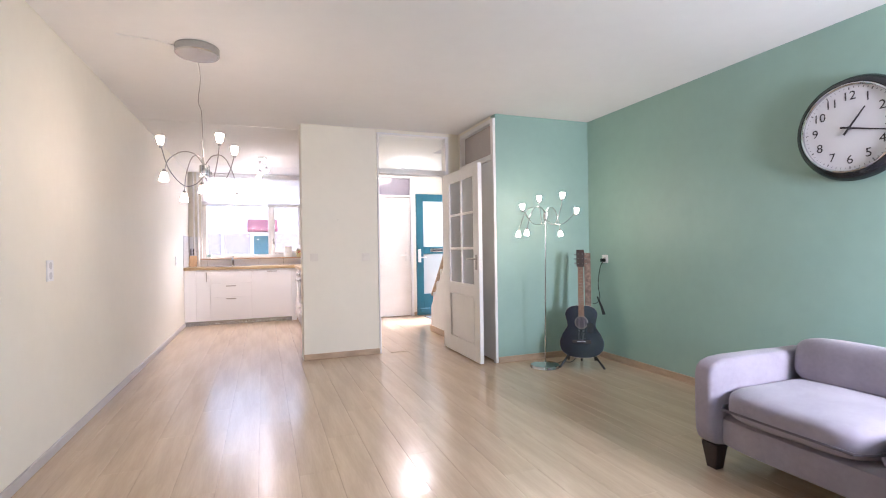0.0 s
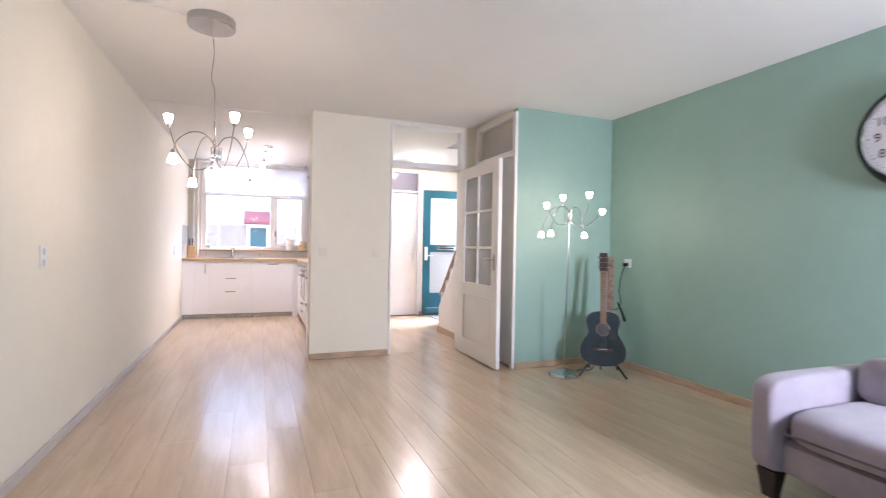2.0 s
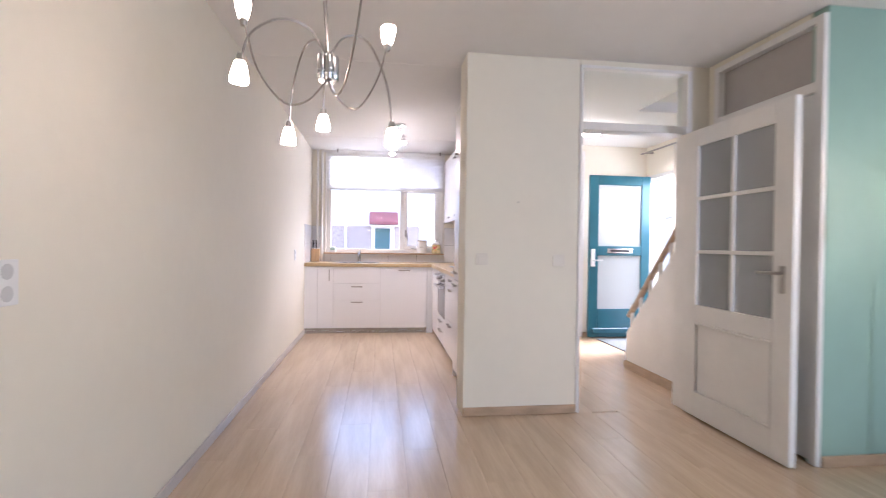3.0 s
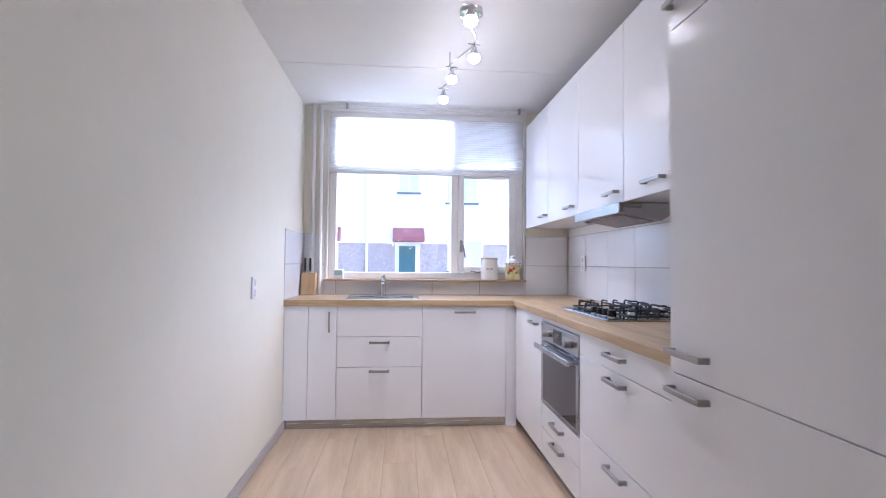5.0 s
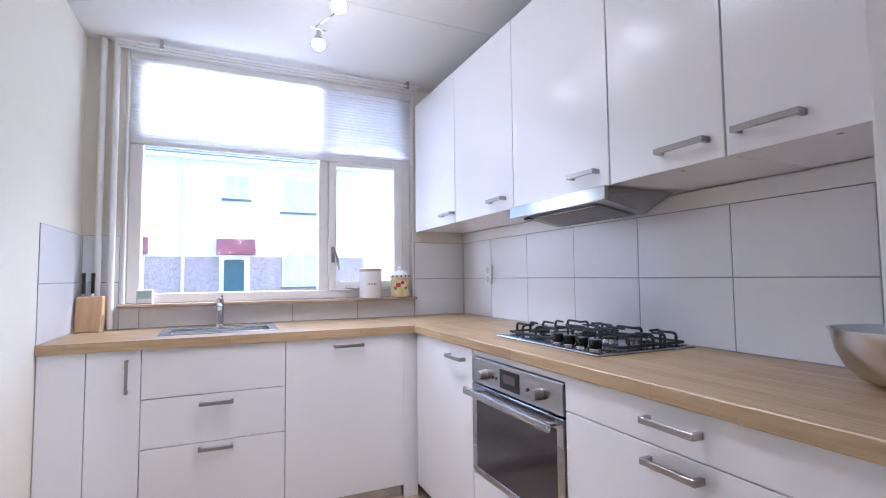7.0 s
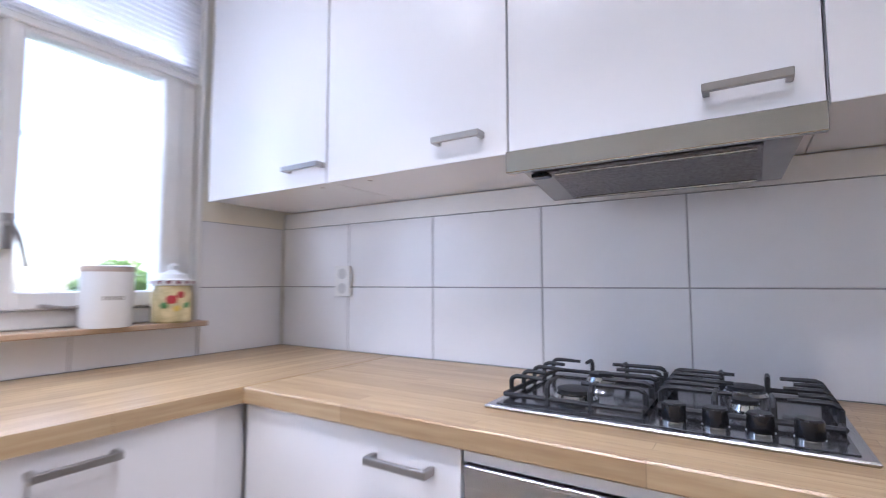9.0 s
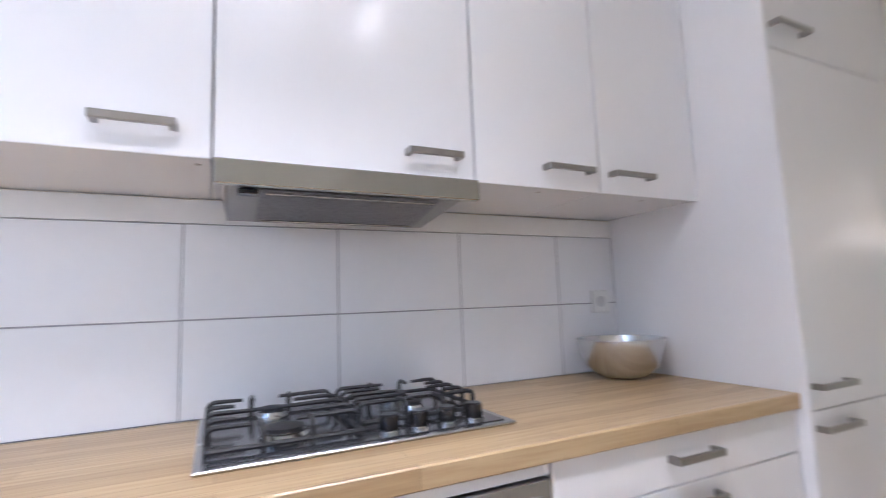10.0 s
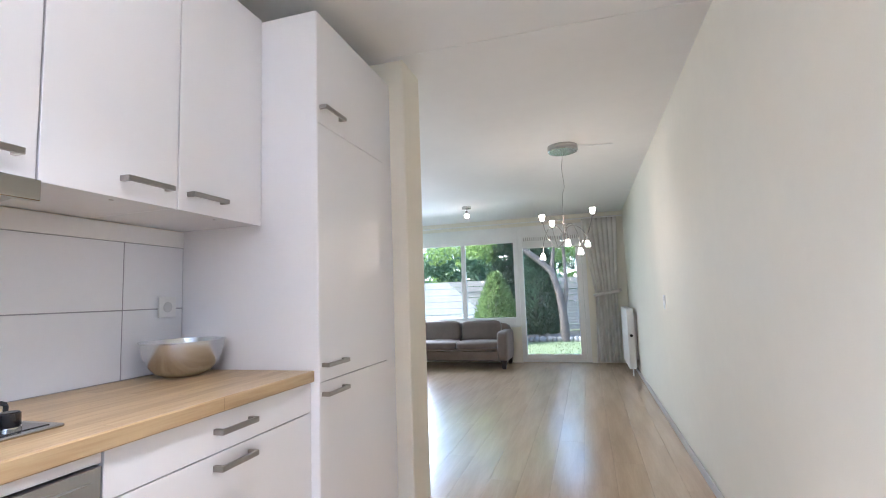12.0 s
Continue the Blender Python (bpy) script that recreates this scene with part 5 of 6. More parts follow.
def guitar():
    """Acoustic guitar, drawn upright in its own plane, then leaned back and turned towards the room."""
    M = Matrix.Translation((2.835, 4.10, 0.09)) @ Matrix.Rotation(radians(-36), 4, "Z") @ Matrix.Rotation(radians(-9), 4, "X")
    g = thing("guitar", (2.835, 4.10, 0.06), "black acoustic guitar leaning on a floor stand", "guitar")
    out = []
    ctrl = ((0.0, 0.0), (0.10, 0.012), (0.178, 0.06), (0.200, 0.14), (0.175, 0.215), (0.138, 0.275), (0.128, 0.31), (0.140, 0.37), (0.146, 0.415), (0.120, 0.465), (0.06, 0.488), (0.0, 0.49))
    half = [(p.x, p.y) for p in curve_pts([(a, b, 0) for a, b in ctrl], 66)]
    ring = half + [(-a, b) for a, b in half[-2:0:-1]]

    def plate(y0, y1, k=1.0):
        bm = bmesh.new()
        f = [bm.verts.new((a * k, y0, 0.245 + (b - 0.245) * k)) for a, b in ring]
        r = [bm.verts.new((a * k, y1, 0.245 + (b - 0.245) * k)) for a, b in ring]
        bm.faces.new(f), bm.faces.new(r[::-1])
        for i in range(len(ring)):
            j = (i + 1) % len(ring)
            bm.faces.new((f[i], f[j], r[j], r[i]))
        bm.transform(M)
        return bm
    black = mat("black_lacquer", (0.010, 0.010, 0.018), 0.16, 0, 0.1, 4)
    body = part("body", plate(-0.05, 0.05), black, g, "glossy black body", True)
    part("binding", plate(-0.0490, -0.044, 1.008), mat("ivory_binding", (0.55, 0.5, 0.4), 0.4), body, "pale edge binding")

    def disc(nm, r0, r1, z, d, material, lb):
        bm = bmesh.new()
        lathe(bm, [(r0, 0.0), (r1, -d), (r1 * 0.2, -d)], (0, -0.0505, z), "y", 28)
        bm.transform(M)
        return part(nm, bm, material, body, lb, True)
    disc("rosette", 0.062, 0.061, 0.33, 0.0006, mat("rosette", (0.16, 0.14, 0.12), 0.4), "pale rosette ring")
    # no hole is cut: the disc's dark colour is the shade inside
    disc("sound_hole", 0.052, 0.051, 0.33, 0.0012, mat("hole_shade", (0.06, 0.05, 0.06), 0.7), "dark disc for the shaded sound hole")

    def blk(nm, bs, material, lb, par, bev=0.002):
        bm = bmesh.new()
        for b in bs:
            box(bm, *b, bev=bev)
        bm.transform(M)
        return part(nm, bm, material, par, lb)
    wood = mat("rosewood", (0.26, 0.15, 0.09), 0.4, 0, 0.15, 6)
    blk("bridge", [(-0.085, -0.060, 0.135, 0.085, -0.051, 0.165)], M_DARKWOOD, "dark bridge", body, 0.003)
    blk("saddle", [(-0.04, -0.064, 0.150, 0.04, -0.060, 0.154)], M_PLASTIC, "white saddle", body, 0.0005)
    blk("pick_guard", [(0.05, -0.052, 0.235, 0.11, -0.0508, 0.33)], M_BLACK, "black pick guard", body, 0.0003)
    neck = blk("neck", [(-0.026, -0.062, 0.385, 0.026, -0.040, 0.86), (-0.022, -0.042, 0.48, 0.022, -0.022, 0.86)], wood, "brown wooden neck", g)
    for k in range(14):
        z = 0.86 - 0.645 * (1 - 2 ** (-(k + 1) / 12.0))
        blk("fret", [(-0.025, -0.0635, z - 0.001, 0.025, -0.062, z + 0.001)], M_NICKEL, "", neck, 0)
    head = blk("headstock", [(-0.036, -0.055, 0.862, 0.036, -0.038, 1.03)], M_DARKWOOD, "dark headstock", g, 0.004)
    for sx in (-1, 1):
        for k in range(3):
            z = 0.895 + k * 0.045
            blk("tuning_peg", [(min(sx * 0.036, sx * 0.058), -0.05, z - 0.006, max(sx * 0.036, sx * 0.058), -0.043, z + 0.006), (sx * 0.02 - 0.005, -0.062, z - 0.005, sx * 0.02 + 0.005, -0.055, z + 0.005)], M_CHROME, "chrome tuning peg", head, 0.002)
    for k in range(6):
        x = -0.019 + k * 0.0076
        bm = bmesh.new()
        tube(bm, [(x * 1.6, -0.066, 0.15), (x, -0.0655, 0.862)], 0.0006, 4)
        bm.transform(M)
        part("string", bm, M_NICKEL, g)
    st = thing("guitar_stand", (2.835, 4.10, 0), "black tubular guitar stand on the floor", "guitar stand")
    for p in ([(-0.03, 0.06, 0.33), (-0.13, -0.02, 0.10), (-0.2, -0.09, 0.012)], [(0.03, 0.06, 0.33), (0.13, -0.02, 0.10), (0.2, -0.09, 0.012)], [(0, 0.07, 0.33), (0, 0.16, 0.15), (0, 0.22, 0.012)]):
        bm = bmesh.new()
        tube(bm, p, 0.010, 8)
        bm.transform(Matrix.Translation((2.835, 4.10, 0)) @ Matrix.Rotation(radians(-36), 4, "Z"))
        part("leg", bm, M_BLACK, st, "", True)
    for s in (-1, 1):
        bm = bmesh.new()
        tube(bm, [(s * 0.12, 0.06, 0.10), (s * 0.12, -0.07, 0.09), (s * 0.12, -0.085, 0.12)], 0.011, 8)
        tube(bm, [(s * 0.12, 0.06, 0.10), (0.0, 0.07, 0.16)], 0.010, 8)
        bm.transform(Matrix.Translation((2.835, 4.10, 0)) @ Matrix.Rotation(radians(-36), 4, "Z"))
        part("cradle", bm, M_BLACK, st, "rubber-covered cradle", True)
    bx = thing("guitar_strap", (3.02, 4.25, 0.25), "brown patterned guitar strap hanging behind the neck", "strap")
    bm = bmesh.new()
    vs = box(bm, -0.03, 0.02, 0.50, 0.03, 0.026, 1.03, 0.002)
    bm.transform(Matrix.Translation((2.91, 4.09, 0.06)) @ Matrix.Rotation(radians(-36), 4, "Z") @ Matrix.Rotation(radians(-6), 4, "X"))
    part("band", bm, mat("strap_weave", (0.28, 0.19, 0.14), 0.9, 0, 0.35, 30, 0.4, 200), bx)


guitar()
pc = thing("power_cable", (3.27, 4.30, 0.98), "black adapter cable hanging from the wall socket", "cable")
solid("plug", [(3.245, 4.29, 0.985, 3.29, 4.33, 1.02)], M_BLACK, pc, "black plug", 0.006)
bar("cable", curve_pts([(3.262, 4.31, 0.985), (3.27, 4.36, 0.92), (3.275, 4.40, 0.76), (3.27, 4.37, 0.62), (3.26, 4.40, 0.56), (3.25, 4.46, 0.54)], 30), 0.004, M_BLACK, pc, "", 6)
bar("cable_end", [(3.27, 4.41, 0.62), (3.265, 4.34, 0.52), (3.262, 4.30, 0.45)], [0.008, 0.012, 0.016], M_BLACK, pc, "thick black connector")


def radiator():
    r = thing("radiator", (-1.04, 0.7, 0.14), "white panel radiator on the party wall", "radiator")
    y0, y1 = 0.02, 1.08
    for x0, x1 in ((-1.025, -1.0), (-1.085, -1.06)):
        bm = bmesh.new()
        n = 26
        prof = []
        for k in range(n * 4 + 1):
            y = y0 + (y1 - y0) * k / (n * 4)
            prof.append((y, 0.006 if k % 4 in (1, 2) else 0.0))
        a = [(bm.verts.new((x1 + d, y, 0.10)), bm.verts.new((x1 + d, y, 0.90))) for y, d in prof]
        b = [(bm.verts.new((x0, y, 0.10)), bm.verts.new((x0, y, 0.90))) for y, d in (prof[0], prof[-1])]
        for p, q in zip(a, a[1:]):
            bm.faces.new((p[0], q[0], q[1], p[1]))
        bm.faces.new((b[0][0], b[0][1], b[1][1], b[1][0]))
        bm.faces.new((a[0][0], a[0][1], b[0][1], b[0][0])), bm.faces.new((a[-1][0], b[1][0], b[1][1], a[-1][1]))
        part("panel", bm, M_PAINT, r, "ribbed white steel panel")
    solid("grille", [(-1.085, y0, 0.90, -0.998, y1, 0.915)], M_PAINT, r, "", 0.002)
    solid("side_cover", [(-1.085, y1, 0.10, -0.998, y1 + 0.006, 0.915)], M_PAINT, r, "", 0.002)
    turned("valve", [(0.018, 0.0), (0.02, 0.01), (0.02, 0.045), (0.015, 0.05)], (-1.04, y1 + 0.006, 0.55), M_BLACK, r, "dark valve knob", "y", 14)
    bar("pipe", [(-1.04, y1 - 0.04, 0.10), (-1.04, y1 - 0.04, 0.0)], 0.009, M_PAINT, r)
    for y in (0.25, 0.9):
        solid("bracket", [(XL, y, 0.2, -1.08, y + 0.03, 0.85)], M_PAINT, r)


radiator()


def ceiling_spot():
    s = thing("ceiling_spot", (1.14, 1.30, H), "small chrome ceiling spot, lit", "ceiling light")
    turned("canopy", [(0.068, 0.0), (0.068, -0.032), (0.04, -0.036)], (1.14, 1.30, H), M_STEEL, s, "", "z", 24)
    bar("stem", [(1.14, 1.30, H - 0.034), (1.14, 1.30, H - 0.07)], 0.008, M_CHROME, s)
    turned("spot", [(0.014, 0.0), (0.024, -0.01), (0.032, -0.05)], (1.14, 1.30, H - 0.065), M_CHROME, s, "", "z", 18)
    turned("bulb", [(0.03, -0.045), (0.035, -0.065), (0.026, -0.10), (0.008, -0.108)], (1.14, 1.30, H - 0.065), M_BULB, s, "lit bulb", "z", 18)


ceiling_spot()
hl = thing("hall_lamp", (2.14, 7.35, H), "round opal glass ceiling lamp in the hall, lit", "ceiling light")
turned("base", [(0.15, 0.0), (0.15, -0.012), (0.13, -0.014)], (2.14, 7.35, H), M_PLASTIC, hl, "", "z", 32)
turned("shade", [(0.14, -0.014), (0.14, -0.03), (0.10, -0.065), (0.02, -0.08)], (2.14, 7.35, H), M_HALLLAMP, hl, "lit opal glass shade", "z", 32)

# ---- outside ----
M_GRASS = mat("lawn", (0.09, 0.12, 0.05), 0.9, 0, 0.2, 3, 0.8, 40)
M_ASPHALT = mat("asphalt", (0.07, 0.07, 0.072), 0.9, 0, 0.2, 6, 0.5, 150)
M_BRICK = mat("red_brick", (0.46, 0.37, 0.33), 0.85, 0, 0.2, 8, 0.3, 60)
M_RENDER = mat("white_render", (0.80, 0.78, 0.75), 0.85, 0, 0.04, 2, 0.3, 60)
M_SLATE = mat("grey_roof_tile", (0.14, 0.145, 0.15), 0.6, 0, 0.15, 4, 0.2, 40)
M_CANOPY = mat("red_canopy", (0.25, 0.07, 0.075), 0.5, 0, 0.1, 5)
M_DOORTEAL = mat("teal_house_door", (0.05, 0.12, 0.125), 0.4)
# opaque panes, pale because the glare on the glass is in the colour
M_FARPANE = mat("far_window_glare", (0.62, 0.66, 0.66), 0.08, 0, 0.1, 2)
M_FENCE = mat("weathered_fence", (0.26, 0.245, 0.22), 0.85, 0, 0.2, 4, 0.3, 60, stretch=(1, 6, 12))
M_BARK = mat("bark", (0.085, 0.07, 0.055), 0.9, 0, 0.3, 8, 0.8, 30)


def leafy(name, col, dark, through_light=0.35):
    m = mat(name, col, 0.6, 0, 0.3, 2.5, 0, 1, dark=dark)
    t, N, L, p = nodes_of(m)
    tl, mx = N.new("ShaderNodeBsdfTranslucent"), N.new("ShaderNodeMixShader")
    tl.inputs[0].default_value, mx.inputs[0].default_value = (*[min(1, c * 1.5) for c in col], 1), through_light
    L.new(p.outputs[0], mx.inputs[1]), L.new(tl.outputs[0], mx.inputs[2]), L.new(mx.outputs[0], N["Material Output"].inputs[0])
    return m


M_CONE = leafy("light_conifer", (0.11, 0.16, 0.05), (0.05, 0.085, 0.022))
M_DARKCON = leafy("dark_conifer", (0.04, 0.075, 0.04), (0.015, 0.032, 0.018), 0.2)
M_LEAF = leafy("maple_leaves", (0.13, 0.19, 0.05), (0.06, 0.11, 0.03), 0.5)
M_HEDGE = leafy("ivy_hedge", (0.05, 0.10, 0.045), (0.02, 0.045, 0.02), 0.25)
structure("ground", [(-120, -120, -0.35, 120, YS - T, -0.13), (-120, YN + T, -0.35, 120, 120, -0.16), (-120, YS - T, -0.35, XL - T, YN + T, -0.14), (XR + T, YS - T, -0.35, 120, YN + T, -0.14)], M_GRASS, "mown lawn and ground round the house", "ground")
structure("road", [(-60, 15, -0.155, 60, 22, -0.135)], M_ASPHALT, "grey asphalt street before the houses", "road")
structure("pavement", [(-60, 22, -0.155, 60, 29.9, -0.06)], mat("paving", (0.40, 0.39, 0.37), 0.9, 0, 0.1, 3, 0.3, 60), "pale paved forecourt before the houses", "pavement")
structure("terrace", [(-3.0, -1.5, -0.128, 5.0, YS - T, -0.09)], mat("terrace_slabs", (0.20, 0.195, 0.18), 0.9, 0, 0.15, 5, 0.4, 80), "grey garden terrace by the door", "terrace")


def row_house(x0, x1, mirror):
    """One house of the row across the street; mirror puts its door at the other end."""
    Y = 30.0
    h = thing("row_house", ((x0 + x1) / 2, Y, -0.06), "white rendered row house with a brick base and red door canopy", "house", "row houses across the street")

    def X(u):
        return x0 + u if not mirror else x1 - u

    def b(u0, z0, u1, z1, ya, yb):
        return (min(X(u0), X(u1)), ya, z0, max(X(u0), X(u1)), yb, z1)
    w = x1 - x0
    solid("wall", [b(0, 2.18, w, 6.65, Y, Y + 8)], M_RENDER, h, "white rendered upper wall")
    solid("brick_base", [b(0, -0.06, w, 2.18, Y + 0.02, Y + 8)], M_BRICK, h, "red brick base")
    dw = solid("door_surround", [b(1.45, -0.06, 2.75, 2.25, Y - 0.06, Y + 0.02)], M_RENDER, h, "white door surround")
    solid("door", [b(1.65, 0.0, 2.5, 2.05, Y - 0.10, Y - 0.06)], M_DOORTEAL, h, "teal front door")
    bm = bmesh.new()
    u0, u1 = X(1.33), X(2.94)
    a = [bm.verts.new(p) for p in ((u0, Y - 0.9, 2.27), (u1, Y - 0.9, 2.27), (u1, Y - 0.02, 2.27), (u0, Y - 0.02, 2.27), (u0, Y - 0.9, 2.4), (u1, Y - 0.9, 2.4), (u1, Y - 0.02, 3.0), (u0, Y - 0.02, 3.0))]
    for f in ((0, 1, 2, 3), (4, 5, 6, 7), (0, 1, 5, 4), (1, 2, 6, 5), (2, 3, 7, 6), (3, 0, 4, 7)):
        bm.faces.new([a[i] for i in f])
    part("canopy", bm, M_CANOPY, h, "red door canopy")
    for u0_, u1_, z0, z1 in ((1.57, 2.72, 4.85, 6.0), (4.1, 5.75, 4.35, 6.0), (4.18, 6.05, 0.77, 2.4)):
        wn = solid("window", [b(u0_, z0, u1_, z1, Y - 0.04, Y + 0.03)], M_PAINT, h, "white framed window")
        half = (u0_ + u1_) / 2
        for p0, p1 in ((u0_ + 0.08, half - 0.04), (half + 0.04, u1_ - 0.08)):
            solid("pane", [b(p0, z0 + 0.08, p1, z1 - 0.08, Y - 0.05, Y - 0.04)], M_FARPANE, wn)
        solid("sill", [b(u0_ - 0.06, z0 - 0.09, u1_ + 0.06, z0, Y - 0.12, Y)], M_SLATE, wn, "dark sill")
    solid("gutter", [b(0, 6.57, w, 6.71, Y - 0.42, Y - 0.30), b(0, 6.55, w, 6.63, Y - 0.32, Y)], M_PAINT, h, "white gutter and eaves board")
    if not mirror:
        bar("downpipe", [(x0, Y - 0.08, 6.6), (x0, Y - 0.08, -0.06)], 0.07, M_PAINT, h, "white downpipe")
    bm = bmesh.new()
    n = 22
    for k in range(n):
        ya, za = Y - 0.42 + k * 0.2, 6.71 + k * 0.15
        v = [bm.verts.new(p) for p in ((x0, ya, za + 0.03), (x1, ya, za + 0.03), (x1, ya + 0.2, za + 0.16), (x0, ya + 0.2, za + 0.16), (x0, ya, za - 0.02), (x1, ya, za - 0.02))]
        bm.faces.new(v[:4]), bm.faces.new((v[4], v[5], v[1], v[0]))
    for yy, zz, s in ((Y - 0.42 + n * 0.2, 6.71 + n * 0.15, 1),):
        v = [bm.verts.new(p) for p in ((x0, yy, zz), (x1, yy, zz), (x1, yy + 4.4, 6.71), (x0, yy + 4.4, 6.71))]
        bm.faces.new(v)
    part("roof", bm, M_SLATE, h, "grey tiled pitched roof")
    return h


UW = 8.12
for k in range(-3, 1):
    row_house(-2.12 + k * 2 * UW, -2.12 + k * 2 * UW + UW, False)
    row_house(-2.12 + k * 2 * UW - UW, -2.12 + k * 2 * UW, True)


def leaf_cloud(bm, centers, count, size, rnd, flat=0.0):
    """Scatters small bent leaf quads in blobs (centre, radii)."""
    for (c, r), n in zip(centers, count):
        for _ in range(n):
            d = Vector((rnd.gauss(0, 1), rnd.gauss(0, 1), rnd.gauss(0, 1))).normalized() * (rnd.random() ** 0.4)
            p = Vector(c) + Vector((d.x * r[0], d.y * r[1], d.z * r[2]))
            s = size * rnd.uniform(0.6, 1.4)
            q = Euler((rnd.uniform(0, 6.3), rnd.uniform(0, 6.3), rnd.uniform(0, 6.3))).to_matrix()
            vs = [bm.verts.new(p + q @ Vector(o)) for o in ((-s, 0, 0), (0, -s * 0.45, s * 0.1), (s, 0, 0), (0, s * 0.45, s * 0.1))]
            bm.faces.new(vs)


def conifer(name, at, rad, height, label, material, n, size, seed, power=1.0, belly=0.25):
    rnd = random.Random(seed)
    t = thing(name, at, label, "tree")
    x, y, z = at
    bar("trunk", [(x, y, z - 0.1), (x, y, z + height * 0.8)], [0.08, 0.02], M_BARK, t)
    bm = bmesh.new()
    for _ in range(n):
        v = rnd.random() ** 1.2
        prof = (0.72 + 0.28 * min(1, v / belly) if v < belly else ((1 - v) / (1 - belly)) ** power) * (1 + 0.12 * math.sin(rnd.random() * 6))
        a = rnd.uniform(0, 2 * math.pi)
        lump = 1 + 0.18 * noise.noise(Vector((math.cos(a) * 2, math.sin(a) * 2, v * 6 + seed)))
        r = rad * prof * lump * (1 - 0.35 * rnd.random() ** 2)
        p = Vector((x + r * math.cos(a), y + r * math.sin(a), z + 0.05 + v * height))
        s = size * rnd.uniform(0.6, 1.3)
        out = Vector((math.cos(a), math.sin(a), 0.5 + rnd.random())).normalized()
        side = out.cross(Vector((0, 0, 1))).normalized()
        q = side * math.cos(rnd.uniform(0, 3)) + out.cross(side) * math.sin(rnd.uniform(0, 3))
        vs = [bm.verts.new(p), bm.verts.new(p + out * s * 0.5 + q * s * 0.3), bm.verts.new(p + out * s * 1.2), bm.verts.new(p + out * s * 0.5 - q * s * 0.3)]
        bm.faces.new(vs)
    part("crown", bm, material, t, "dense needle crown")
    return t


conifer("cone_conifer", (1.83, -4.6, -0.13), 0.56, 1.82, "light green cone-shaped dwarf conifer on the lawn", M_CONE, 10000, 0.07, 3, 0.6, 0.25)
conifer("dark_conifer", (1.82, -6.2, -0.1), 0.36, 4.7, "tall dark green columnar conifer", M_DARKCON, 9000, 0.12, 5, 0.5, 0.12)
conifer("dark_conifer", (0.77, -5.6, -0.02), 0.54, 2.75, "broad dark green conifer behind the lawn", M_DARKCON, 9000, 0.10, 8, 0.6, 0.32)


def planting_bed():
    bed = thing("planting_bed", (0.6, -6.2, -0.13), "low raised soil bed with edging stones", "planting bed", kind="structure")
    soil = mat("garden_soil", (0.10, 0.085, 0.06), 0.95, 0, 0.4, 9, 0.8, 60)
    solid("soil", [(-2.2, -7.6, -0.2, 2.9, -5.1, -0.06)], soil, bed, "dark bare soil", 0.05)
    rnd = random.Random(77)
    stone = mat("edging_stone", (0.15, 0.145, 0.13), 0.9, 0, 0.25, 9, 0.5, 40, rand=0.1)
    x = -2.1
    while x < 2.9:
        w = rnd.uniform(0.13, 0.24)
        bm = bmesh.new()
        bmesh.ops.create_icosphere(bm, subdivisions=2, radius=1.0)
        for v in bm.verts:
            k = 1 + 0.25 * noise.noise(v.co * 1.3 + Vector((x * 7, 0, 0)))
            v.co = Vector((x + w / 2 + v.co.x * k * w * 0.55, -5.08 + v.co.y * k * 0.10, -0.08 + v.co.z * k * rnd.uniform(0.085, 0.11)))
        part("stone", bm, stone, bed, "", True)
        x += w * 0.9


planting_bed()


def broad_tree():
    rnd = random.Random(11)
    t = thing("tree", (0.1, -5.1, 0.2), "leaning broadleaf tree with fresh green leaves", "tree")
    bar("trunk", [(0.10, -5.1, -0.1), (0.14, -5.1, 0.6), (0.22, -5.1, 1.2), (0.38, -5.1, 1.74), (0.80, -5.1, 2.14), (1.23, -5.1, 2.48), (2.0, -5.2, 3.0)], [0.14, 0.11, 0.095, 0.09, 0.085, 0.075, 0.045], M_BARK, t, "leaning bark-covered trunk", 10)
    bar("limb", [(0.14, -5.1, 0.55), (0.02, -5.15, 1.2), (0.04, -5.2, 2.2), (0.12, -5.3, 3.4)], [0.08, 0.055, 0.045, 0.03], M_BARK, t, "", 8)
    bar("limb", [(0.38, -5.1, 1.74), (0.30, -5.2, 2.4), (0.6, -5.5, 3.2)], [0.06, 0.045, 0.03], M_BARK, t, "", 8)
    bm = bmesh.new()
    cs = []
    for k in range(46):
        cs.append(((rnd.uniform(-2.6, 5.2), rnd.uniform(-7.6, -4.6), rnd.uniform(2.15, 4.4)), (0.5, 0.5, 0.32)))
    leaf_cloud(bm, cs, [150] * len(cs), 0.085, rnd)
    part("crown", bm, M_LEAF, t, "loose green leaf crown")


broad_tree()


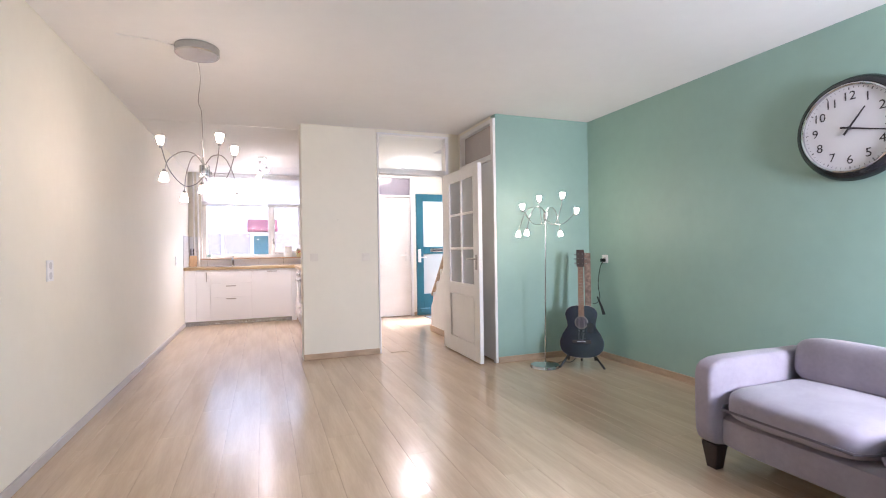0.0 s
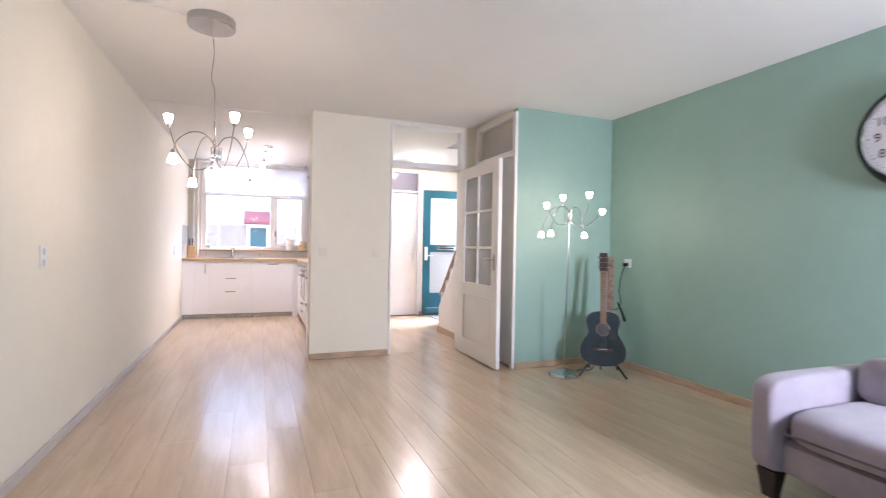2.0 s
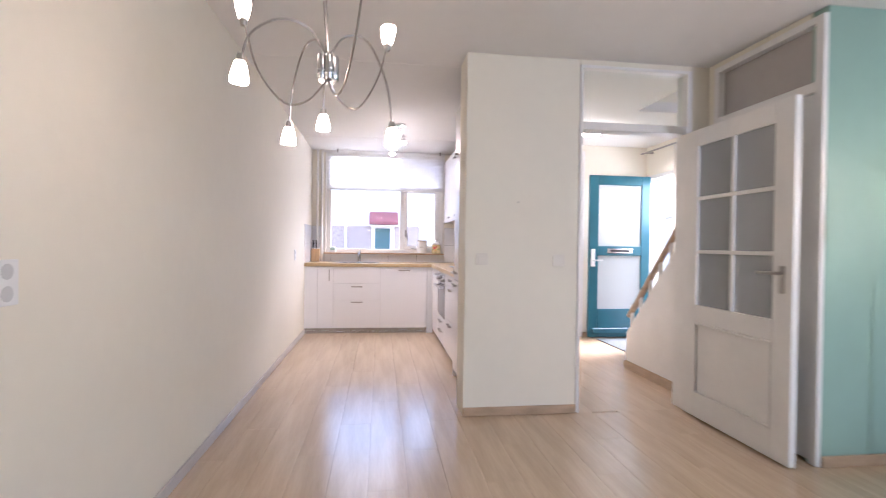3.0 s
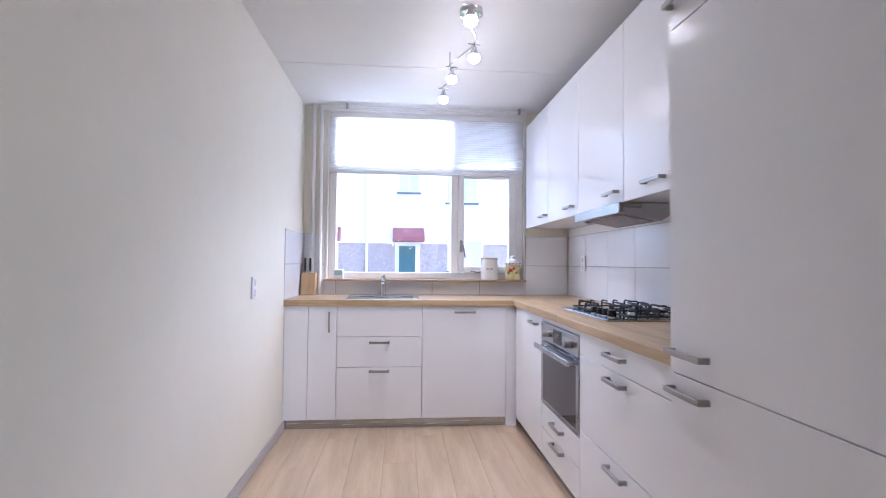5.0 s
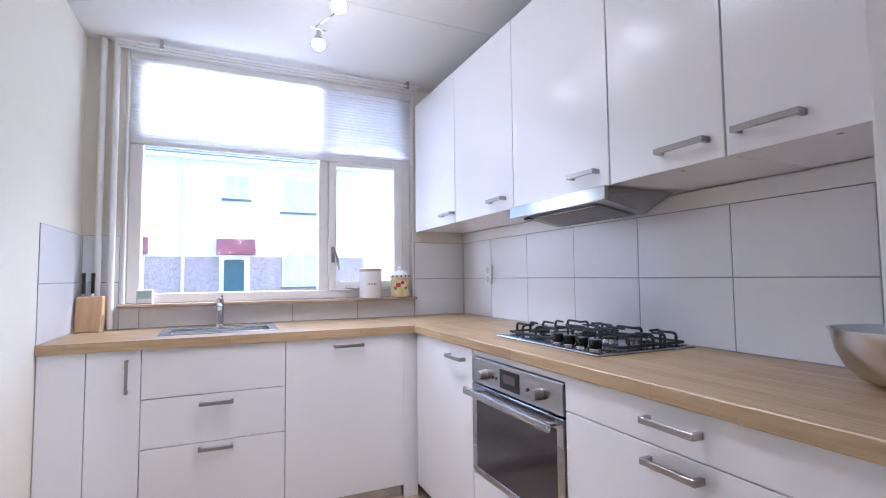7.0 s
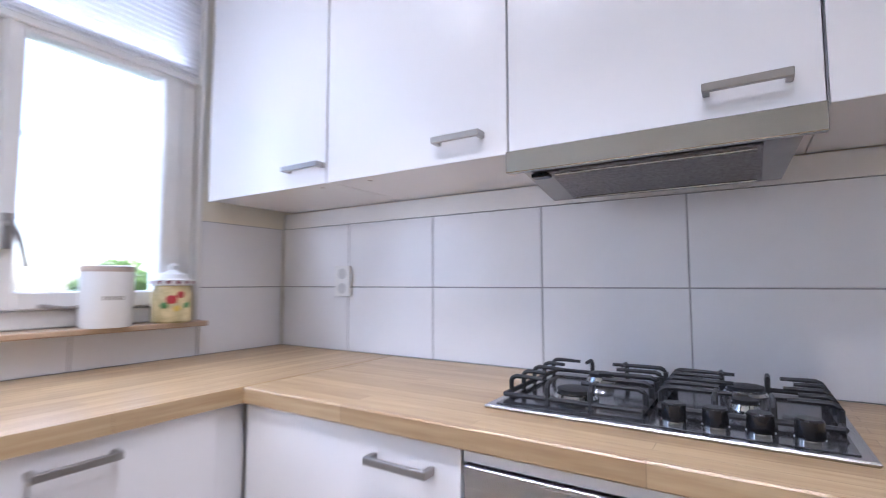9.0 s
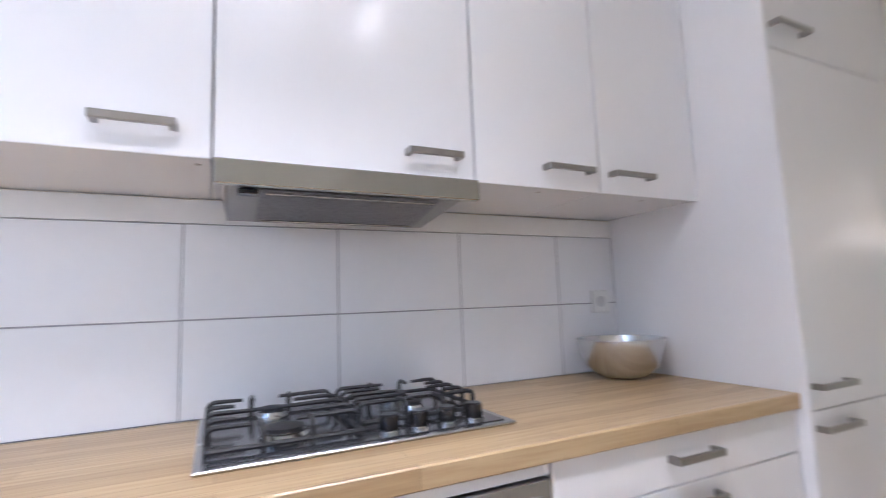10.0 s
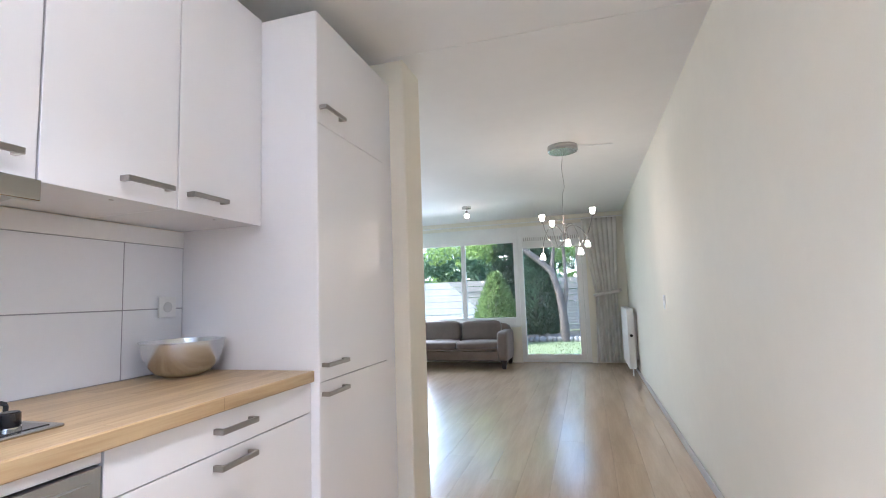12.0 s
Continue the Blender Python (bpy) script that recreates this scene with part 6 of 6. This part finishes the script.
def hedge():
    rnd = random.Random(21)
    t = thing("hedge", (3.2, -9.2, -0.13), "ivy-green hedge and shrubs behind the fence", "hedge", kind="stuff")
    bm = bmesh.new()
    cs = []
    for k in range(60):
        cs.append(((rnd.uniform(-5, 9), rnd.uniform(-10.5, -8.4), rnd.uniform(0.2, 3.0)), (0.7, 0.5, 0.5)))
    leaf_cloud(bm, cs, [210] * len(cs), 0.12, rnd)
    part("foliage", bm, M_HEDGE, t)
    t2 = thing("tree_belt", (2, -16, -0.13), "distant garden trees, pale green", "trees", kind="stuff")
    bm = bmesh.new()
    cs = [((rnd.uniform(-14, 18), rnd.uniform(-19, -14), rnd.uniform(0.5, 6.5)), (1.4, 1.0, 1.1)) for k in range(90)]
    leaf_cloud(bm, cs, [110] * len(cs), 0.26, rnd)
    part("foliage", bm, M_LEAF, t2)
    t3 = thing("street_shrub", (8.4, 27, -0.1), "green street shrubs beside the row houses", "shrub", kind="stuff")
    bm = bmesh.new()
    cs = [((rnd.uniform(6.6, 10.5), rnd.uniform(26, 28), rnd.uniform(0.2, 1.9)), (0.7, 0.6, 0.5)) for k in range(24)]
    leaf_cloud(bm, cs, [160] * len(cs), 0.16, rnd)
    part("foliage", bm, M_LEAF, t3)


hedge()


def garden_fence():
    f = thing("garden_fence", (2, -8.0, -0.13), "weathered grey board fence at the garden's end", "fence")
    rnd = random.Random(4)
    for k in range(9):
        z = -0.05 + k * 0.19
        for x0, x1 in ((-5.0, -1.6), (-1.58, 1.8), (1.82, 5.2)):
            if k > 6 and x0 < -2:
                continue
            bm = bmesh.new()
            box(bm, x0, -8.02 + (k % 2) * 0.02, z + 0.008, x1, -8.0 + (k % 2) * 0.02, z + 0.18)
            part("board", bm, M_FENCE, f)
    for x in (-5.0, -1.59, 1.81, 5.2):
        solid("post", [(x - 0.05, -7.98, -0.13, x + 0.05, -7.88, 1.75)], M_FENCE, f, "", 0.005)
    s = thing("garden_screen", (3.4, -6.2, -0.13), "pale stepped board screen in the garden", "fence")
    for k in range(8):
        z = 0.0 + k * 0.2
        bm = bmesh.new()
        x0 = 2.55 + max(0, k - 3) * 0.22
        v = [bm.verts.new(p) for p in ((x0, -6.2, z), (5.2, -6.2, z), (5.2, -6.2, z + 0.17), (x0 + 0.2, -6.2, z + 0.17))]
        ex = bmesh.ops.extrude_face_region(bm, geom=[bm.faces.new(v)])
        bmesh.ops.translate(bm, vec=(0, -0.025, 0), verts=[q for q in ex["geom"] if isinstance(q, bmesh.types.BMVert)])
        part("board", bm, mat("pale_board", (0.34, 0.33, 0.31), 0.85, 0, 0.12, 4) if k == 0 else bpy.data.materials["pale_board"], s)
    for x in (2.75, 4.4):
        solid("post", [(x, -6.28, -0.13, x + 0.08, -6.22, 1.0 if x < 3 else 1.75)], M_FENCE, s, "", 0.004)


garden_fence()


def grass():
    rnd = random.Random(31)
    bm = bmesh.new()
    for _ in range(9000):
        x, y = rnd.uniform(-2.2, 3.2), rnd.uniform(-5.4, -1.5)
        h, a = rnd.uniform(0.02, 0.055), rnd.uniform(0, 6.28)
        dx, dy = 0.006 * math.cos(a), 0.006 * math.sin(a)
        bm.faces.new([bm.verts.new((x - dx, y - dy, -0.13)), bm.verts.new((x + dx, y + dy, -0.13)), bm.verts.new((x + dy * 3, y - dx * 3, -0.13 + h))])
    ob = part("grass", bm, leafy("lawn_blades", (0.12, 0.15, 0.065), (0.07, 0.09, 0.04), 0.3))
    tagged(ob, "short green lawn grass", "grass", "", "stuff")


grass()

# what shows through the open front door
nb = thing("neighbour_house", (16, 12, -0.14), "white neighbouring house with a pale roof and a blue dormer", "house")
solid("wall", [(13.0, 4.0, -0.14, 19.0, 24.0, 2.6)], M_RENDER, nb, "white rendered wall")
bm = bmesh.new()
v = [bm.verts.new(p) for p in ((12.7, 3.7, 2.55), (12.7, 24.3, 2.55), (16.0, 24.3, 5.6), (16.0, 3.7, 5.6), (19.3, 3.7, 2.55), (19.3, 24.3, 2.55))]
bm.faces.new((v[0], v[1], v[2], v[3])), bm.faces.new((v[3], v[2], v[5], v[4])), bm.faces.new((v[0], v[3], v[4])), bm.faces.new((v[1], v[5], v[2])), bm.faces.new((v[0], v[4], v[5], v[1]))
part("roof", bm, mat("pale_roof", (0.42, 0.42, 0.43), 0.7, 0, 0.1, 3), nb, "pale tiled roof")
solid("dormer", [(13.6, 17.0, 3.3, 15.5, 19.0, 4.5)], mat("blue_dormer", (0.08, 0.25, 0.33), 0.5), nb, "blue dormer", 0.02)
wb = thing("wheelie_bin", (6.6, 10.6, -0.14), "green plastic wheelie bin outside the front door", "wheelie bin")
solid("body", [(6.35, 10.35, -0.08, 6.85, 10.9, 0.85)], mat("green_bin", (0.03, 0.14, 0.08), 0.5), wb, "", 0.04, seg=2)
solid("lid", [(6.32, 10.32, 0.85, 6.88, 10.93, 0.92)], bpy.data.materials["green_bin"], wb, "", 0.02, seg=2)
for y in (10.4, 10.85):
    turned("wheel", [(0.09, -0.02), (0.09, 0.02)], (6.8, y, -0.05), M_BLACK, wb, "", "y", 16)

# ---- floor planks ----
def planks():
    shared = {}
    pw = 0.193
    regions = ((XL, 1.136, YS, YN), (1.136, 2.185, YS, YP), (2.185, XR, YS, 4.567), (1.23, XR, YP, 8.2))
    col = 0
    x = XL - 0.05
    while x < XR:
        off = (col * 0.437) % 1.29
        y = YS - 1.29 + off
        while y < YN:
            for (a, b, c, d) in regions:
                x0, x1, y0, y1 = max(x, a), min(x + pw, b), max(y, c), min(y + 1.29, d)
                if x1 - x0 < 0.02 or y1 - y0 < 0.02:
                    continue
                w, l = x1 - x0 - 0.0008, y1 - y0 - 0.0008
                key = (round(w, 3), round(l, 3))
                if key not in shared:
                    bm = bmesh.new()
                    box(bm, -w / 2, -l / 2, -0.008, w / 2, l / 2, 0.0, 0.0006)
                    me = bpy.data.meshes.new("plank")
                    bm.to_mesh(me), bm.free()
                    me.materials.append(M_PLANK)
                    shared[key] = me
                ob = new("plank", shared[key])
                ob.parent = floor
                ob.location = ((x0 + x1) / 2, (y0 + y1) / 2, 0)
            y += 1.29
        x += pw
        col += 1


planks()
